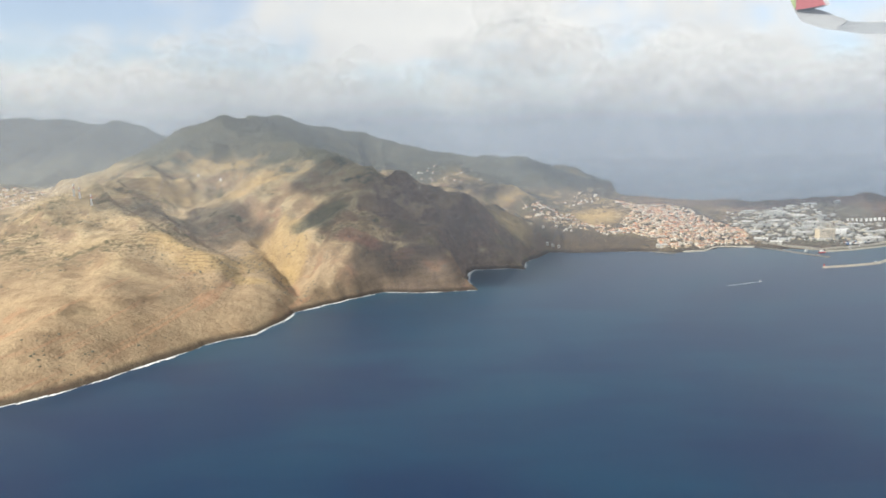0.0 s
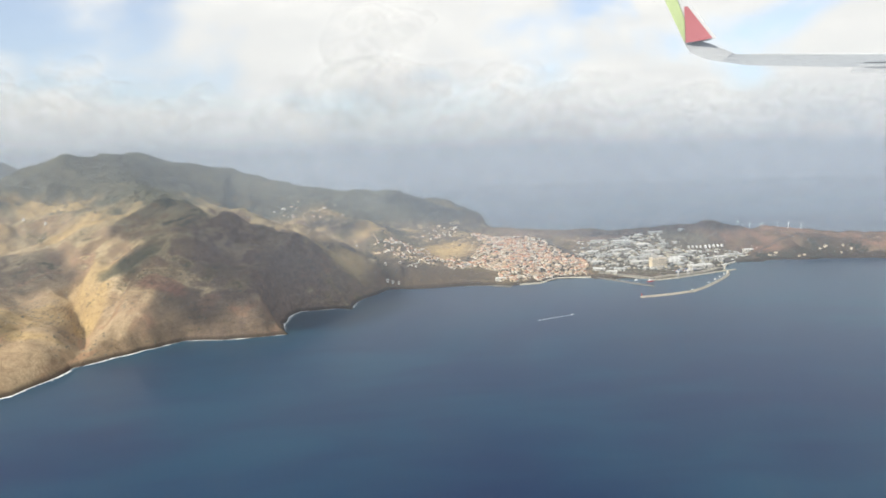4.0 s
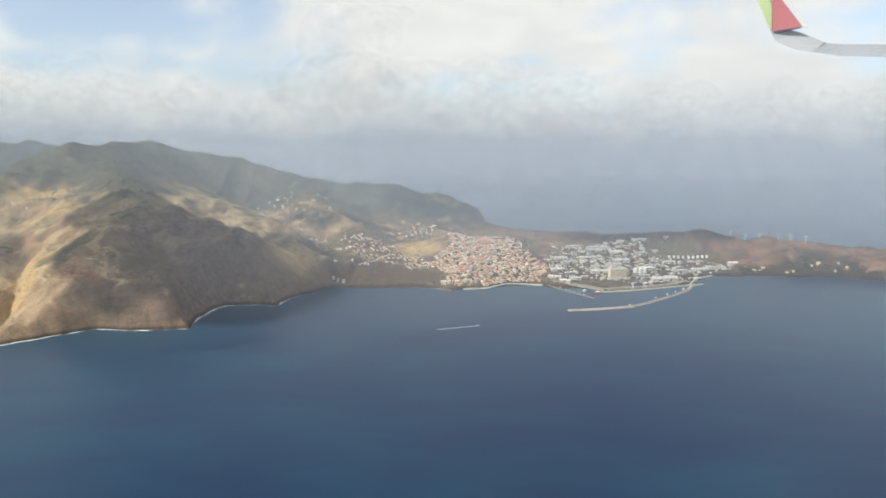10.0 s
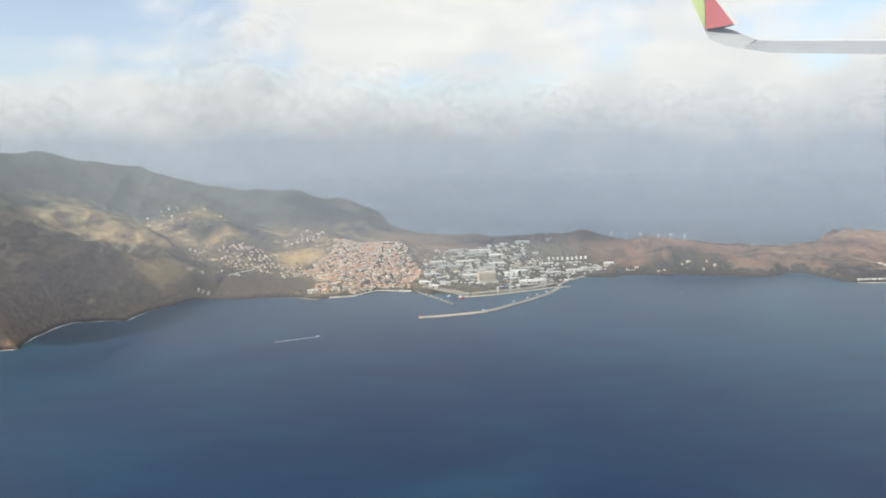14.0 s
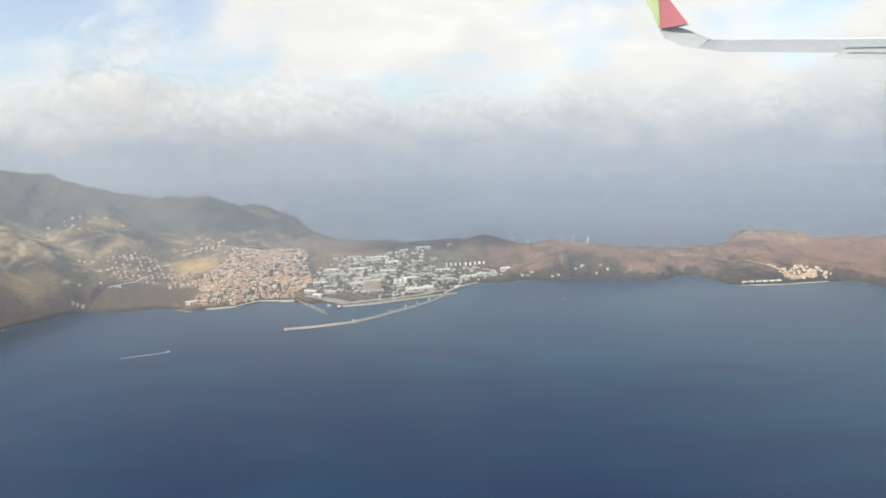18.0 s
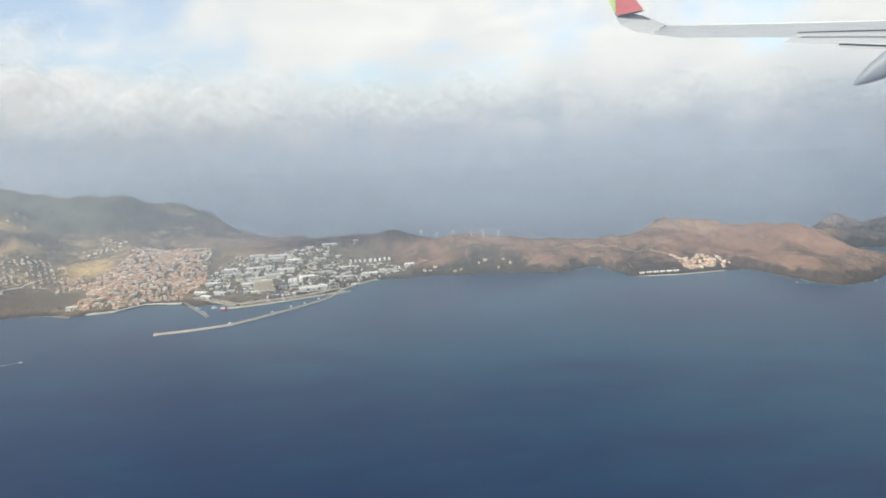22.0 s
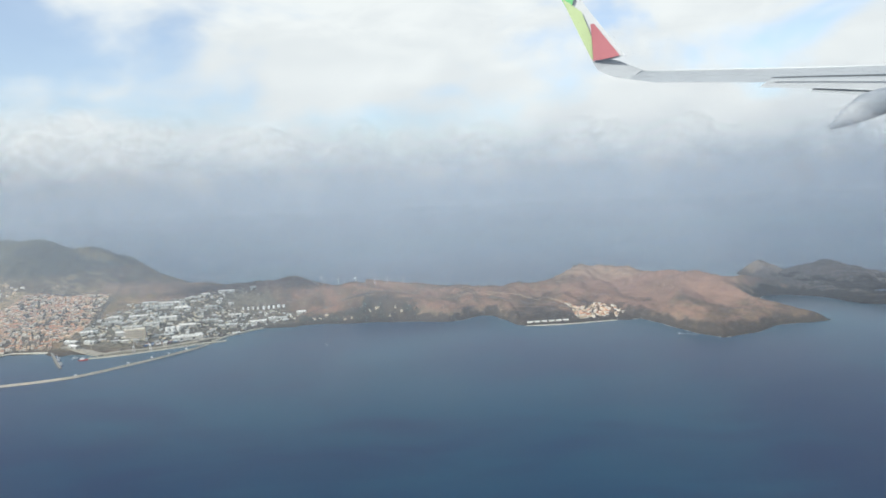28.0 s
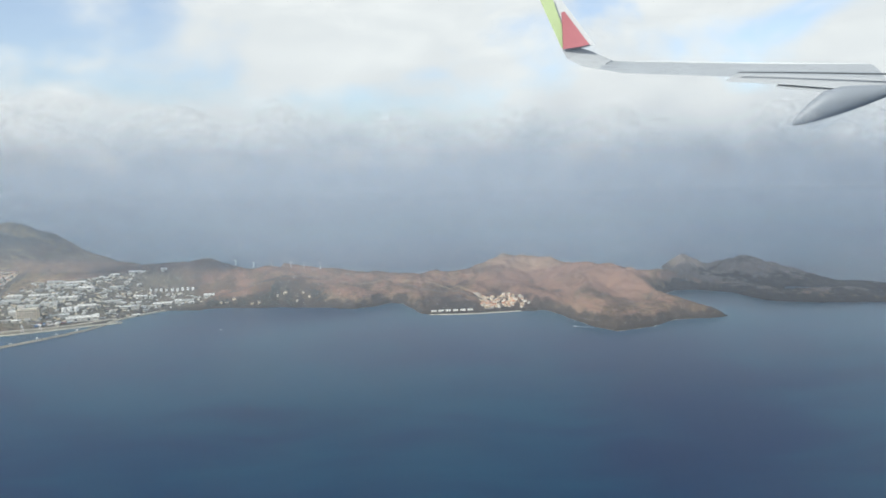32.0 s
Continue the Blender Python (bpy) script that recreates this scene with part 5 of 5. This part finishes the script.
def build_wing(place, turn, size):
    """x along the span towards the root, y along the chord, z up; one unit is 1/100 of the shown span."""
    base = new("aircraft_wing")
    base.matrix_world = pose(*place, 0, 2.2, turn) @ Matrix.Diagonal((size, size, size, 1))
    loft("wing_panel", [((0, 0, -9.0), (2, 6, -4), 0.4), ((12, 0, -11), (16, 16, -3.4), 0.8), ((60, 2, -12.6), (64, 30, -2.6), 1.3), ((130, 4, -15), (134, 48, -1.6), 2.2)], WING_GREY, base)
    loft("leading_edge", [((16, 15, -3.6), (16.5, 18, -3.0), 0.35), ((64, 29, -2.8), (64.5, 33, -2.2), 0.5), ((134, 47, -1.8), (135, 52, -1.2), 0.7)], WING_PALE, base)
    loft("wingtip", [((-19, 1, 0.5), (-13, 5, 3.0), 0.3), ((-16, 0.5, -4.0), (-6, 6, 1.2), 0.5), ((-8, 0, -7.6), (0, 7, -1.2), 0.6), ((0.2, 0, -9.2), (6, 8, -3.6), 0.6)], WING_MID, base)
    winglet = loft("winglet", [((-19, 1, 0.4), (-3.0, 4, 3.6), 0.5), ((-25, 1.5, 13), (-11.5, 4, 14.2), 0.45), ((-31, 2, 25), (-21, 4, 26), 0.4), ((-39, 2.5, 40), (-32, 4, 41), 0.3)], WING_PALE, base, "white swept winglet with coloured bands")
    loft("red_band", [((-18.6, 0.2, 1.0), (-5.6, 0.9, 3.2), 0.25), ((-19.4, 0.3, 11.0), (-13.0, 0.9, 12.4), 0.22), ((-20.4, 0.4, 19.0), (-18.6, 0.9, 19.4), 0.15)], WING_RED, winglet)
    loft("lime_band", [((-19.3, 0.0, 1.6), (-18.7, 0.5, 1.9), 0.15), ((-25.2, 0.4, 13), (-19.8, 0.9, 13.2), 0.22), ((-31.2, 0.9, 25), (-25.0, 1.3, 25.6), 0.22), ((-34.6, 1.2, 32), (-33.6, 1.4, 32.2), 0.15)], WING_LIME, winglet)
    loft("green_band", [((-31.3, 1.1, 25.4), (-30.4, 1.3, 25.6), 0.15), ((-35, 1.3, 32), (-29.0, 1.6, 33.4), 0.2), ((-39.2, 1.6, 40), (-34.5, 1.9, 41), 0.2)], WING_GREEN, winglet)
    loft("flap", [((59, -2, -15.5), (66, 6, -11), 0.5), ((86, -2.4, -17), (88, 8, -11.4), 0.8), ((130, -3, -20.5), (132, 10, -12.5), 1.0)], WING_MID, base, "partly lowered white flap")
    # dark strip painted in for the shaded slot above the flap
    loft("flap_gap_strip", [((64, -0.6, -11.2), (67, 1, -10.6), 0.25), ((88, -0.8, -11.6), (89, 1, -10.9), 0.35), ((130, -1, -12.6), (131, 1, -11.8), 0.4)], GAP_SHADE, base)
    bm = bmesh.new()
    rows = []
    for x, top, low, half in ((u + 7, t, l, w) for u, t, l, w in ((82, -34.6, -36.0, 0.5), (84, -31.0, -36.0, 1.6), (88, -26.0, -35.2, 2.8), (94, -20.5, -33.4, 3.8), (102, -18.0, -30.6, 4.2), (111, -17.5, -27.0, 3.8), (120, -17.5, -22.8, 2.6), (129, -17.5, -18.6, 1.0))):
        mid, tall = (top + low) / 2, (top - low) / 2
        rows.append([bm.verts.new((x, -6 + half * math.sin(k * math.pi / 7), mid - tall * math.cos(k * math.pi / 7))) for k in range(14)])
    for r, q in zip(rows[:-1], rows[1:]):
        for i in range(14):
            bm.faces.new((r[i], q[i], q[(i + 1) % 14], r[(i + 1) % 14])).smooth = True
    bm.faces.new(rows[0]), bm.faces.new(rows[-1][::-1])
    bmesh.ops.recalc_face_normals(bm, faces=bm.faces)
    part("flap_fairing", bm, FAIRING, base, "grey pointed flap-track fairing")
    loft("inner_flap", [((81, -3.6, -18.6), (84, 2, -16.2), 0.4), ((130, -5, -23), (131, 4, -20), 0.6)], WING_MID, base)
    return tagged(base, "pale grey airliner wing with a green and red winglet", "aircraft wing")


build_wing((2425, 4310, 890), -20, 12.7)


# ---------------------------------------------------------------- translucent sheets standing in for haze over the sea and the hills
def build_haze_sheet_material():
    m = bpy.data.materials.new("haze_stand_in")
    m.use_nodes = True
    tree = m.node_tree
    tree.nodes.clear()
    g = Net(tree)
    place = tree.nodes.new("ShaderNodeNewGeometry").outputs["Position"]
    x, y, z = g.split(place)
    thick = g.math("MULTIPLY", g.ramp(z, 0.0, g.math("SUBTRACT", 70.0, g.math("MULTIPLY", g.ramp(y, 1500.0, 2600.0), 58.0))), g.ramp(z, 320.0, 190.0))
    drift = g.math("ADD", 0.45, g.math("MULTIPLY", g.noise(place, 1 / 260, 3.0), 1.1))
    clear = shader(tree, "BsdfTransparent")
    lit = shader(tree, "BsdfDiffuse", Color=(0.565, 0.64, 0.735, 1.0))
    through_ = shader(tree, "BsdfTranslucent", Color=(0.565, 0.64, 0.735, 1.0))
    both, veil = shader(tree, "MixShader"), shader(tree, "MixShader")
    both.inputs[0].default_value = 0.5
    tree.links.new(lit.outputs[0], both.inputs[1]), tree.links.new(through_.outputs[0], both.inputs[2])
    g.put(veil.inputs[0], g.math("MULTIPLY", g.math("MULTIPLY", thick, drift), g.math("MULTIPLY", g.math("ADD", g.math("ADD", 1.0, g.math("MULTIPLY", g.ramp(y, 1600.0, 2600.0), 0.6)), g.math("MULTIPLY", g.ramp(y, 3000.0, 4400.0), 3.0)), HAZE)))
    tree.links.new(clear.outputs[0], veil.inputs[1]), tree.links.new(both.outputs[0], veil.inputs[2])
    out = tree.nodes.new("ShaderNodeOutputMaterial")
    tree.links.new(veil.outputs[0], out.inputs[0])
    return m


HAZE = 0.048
HAZE_SHEET = build_haze_sheet_material()


def haze_sheet_at(y, seed, left=-2600, right=3400):
    """One thin wavering upright sheet, stacked with others to imitate aerial haze."""
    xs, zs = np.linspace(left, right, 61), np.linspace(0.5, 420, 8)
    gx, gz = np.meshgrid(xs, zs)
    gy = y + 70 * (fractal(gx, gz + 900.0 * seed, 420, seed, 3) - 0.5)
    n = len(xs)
    mesh = bpy.data.meshes.new("haze_sheet")
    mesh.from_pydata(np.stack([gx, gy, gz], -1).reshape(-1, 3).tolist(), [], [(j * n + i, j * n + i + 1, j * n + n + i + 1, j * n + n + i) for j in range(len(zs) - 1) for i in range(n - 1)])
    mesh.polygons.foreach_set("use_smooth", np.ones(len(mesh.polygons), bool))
    mesh.materials.append(HAZE_SHEET)
    return tagged(new("haze_sheet", mesh), "thin pale grey translucent sheet imitating sea haze over the bay", "haze", kind="stuff")


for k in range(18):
    haze_sheet_at(520 + 66 * k, 200 + k)
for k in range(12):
    haze_sheet_at(1760 + 260 * k, 230 + k, -6000, 7000)

# ---------------------------------------------------------------- clouds high over the sea, which shade the hills
CLOUD = worn("cloud", (0.9, 0.9, 0.9), 1.0, 0.02, 0.002)


def cloud(at, reach, tall, seed):
    """A heap of soft lumps whose shadow falls on the land at the given place."""
    r = random.Random(seed)
    lift = 620.0
    way = SUN_WAY * (lift / SUN_WAY.z)
    bm = bmesh.new()
    for k in range(100):
        a, q = r.uniform(0, 6.283), math.sqrt(r.random())
        p = Vector((reach[0] * q * math.cos(a), reach[1] * q * math.sin(a), r.uniform(-0.4, 0.6) * tall))
        s = r.uniform(0.16, 0.36) * min(reach)
        m = Matrix.Translation(p) @ Matrix.Diagonal((s * r.uniform(0.8, 1.6), s * r.uniform(0.8, 1.4), s * 0.5, 1))
        bmesh.ops.create_icosphere(bm, subdivisions=3, radius=1.0, matrix=m)
    for v in bm.verts:
        n = noise.fractal(v.co / 38.0, 0.7, 2.0, 4)
        v.co += v.normal * n * 13.0
    ob = part("cloud", bm, CLOUD)
    ob.matrix_world = pose(at[0] + way.x, at[1] + way.y, at[2] + lift, 0, 0, r.uniform(-20, 20))
    return tagged(ob, "broken white cumulus cloud high over the coast, placed to shade the land", "cloud", "clouds")


cloud((-30, 885, 70), (94, 100), 40, 1)
cloud((-18, 768, 45), (96, 82), 40, 11)
cloud((-300, 790, 70), (55, 40), 25, 2)
cloud((330, 1400, 60), (110, 90), 40, 5)
cloud((100, 1180, 60), (46, 46), 25, 6)
cloud((640, 1190, 40), (150, 60), 30, 7)
# two unseen clouds added to darken the outer islets and the far mountain
cloud((1780, 1070, 20), (330, 170), 40, 9)
cloud((-1050, 1850, 160), (420, 190), 50, 10)


# ---------------------------------------------------------------- soft cumulus beyond the island
def build_vapour():
    m = bpy.data.materials.new("cloud_vapour")
    m.use_nodes = True
    tree = m.node_tree
    tree.nodes.clear()
    g = Net(tree)
    place = tree.nodes.new("ShaderNodeNewGeometry").outputs["Position"]
    wisp = g.ramp(g.noise(place, 1 / 70, 5.0, 0.6, 0.3), 0.30, 0.66)
    clear = shader(tree, "BsdfTransparent")
    lit = shader(tree, "BsdfDiffuse", Color=(0.97, 0.97, 0.97, 1.0))
    glow = shader(tree, "BsdfTranslucent", Color=(0.97, 0.97, 0.97, 1.0))
    both, veil = shader(tree, "MixShader"), shader(tree, "MixShader")
    both.inputs[0].default_value = 0.5
    tree.links.new(lit.outputs[0], both.inputs[1]), tree.links.new(glow.outputs[0], both.inputs[2])
    g.put(veil.inputs[0], g.math("MULTIPLY", wisp, 0.06))
    tree.links.new(clear.outputs[0], veil.inputs[1]), tree.links.new(both.outputs[0], veil.inputs[2])
    out = tree.nodes.new("ShaderNodeOutputMaterial")
    tree.links.new(veil.outputs[0], out.inputs[0])
    return m


VAPOUR = build_vapour()


def cumulus(x, y, z, wide, tall, seed, count):
    """A heap of thin ragged puffs, denser in the middle, on a flatter foot."""
    r = random.Random(seed)
    bm = bmesh.new()
    for k in range(count):
        a, q = r.uniform(0, 6.283), r.random() ** 0.7
        up = r.random() ** 1.2
        q *= 1.0 - 0.55 * up
        p = Vector((wide * q * math.cos(a), 0.6 * wide * q * math.sin(a), tall * (up - 0.3)))
        s = tall * r.uniform(0.22, 0.5) * (1.0 - 0.3 * up)
        bmesh.ops.create_icosphere(bm, subdivisions=3, radius=1.0, matrix=Matrix.Translation(p) @ Matrix.Diagonal((s * r.uniform(1.0, 1.6), s, s * r.uniform(0.6, 0.9), 1)))
    for v in bm.verts:
        v.co += v.normal * noise.fractal(v.co / 52.0, 0.9, 2.0, 3) * 10.0
    for f in bm.faces:
        f.smooth = True
    ob = part("cumulus", bm, VAPOUR)
    ob.matrix_world = pose(x, y, z)
    return tagged(ob, "soft white cumulus cloud with a ragged grey foot", "cloud", "cumulus clouds")


CUMULI = [(-620, 1180, 262, 170, 80, 32), (-380, 1170, 272, 160, 80, 32), (-190, 1150, 250, 140, 70, 32), (20, 1150, 246, 130, 76, 32), (150, 1120, 300, 120, 150, 32), (345, 1140, 246, 130, 100, 32), (500, 1140, 240, 130, 90, 32)]
CUMULI += [(690, 1150, 232, 140, 78, 32), (860, 1150, 232, 140, 74, 32), (1030, 1150, 230, 140, 74, 32), (1210, 1150, 230, 130, 72, 32), (1400, 1150, 230, 130, 72, 32), (1690, 1160, 232, 140, 76, 32), (1900, 1180, 236, 170, 80, 32)]
# two small dense puffs
CUMULI += [(1545, 1110, 202, 40, 56, 22), (575, 1110, 216, 34, 48, 20)]
for k, (x, y, z, wide, tall, count) in enumerate(CUMULI):
    cumulus(x, y, z, wide, tall, 300 + k, count)
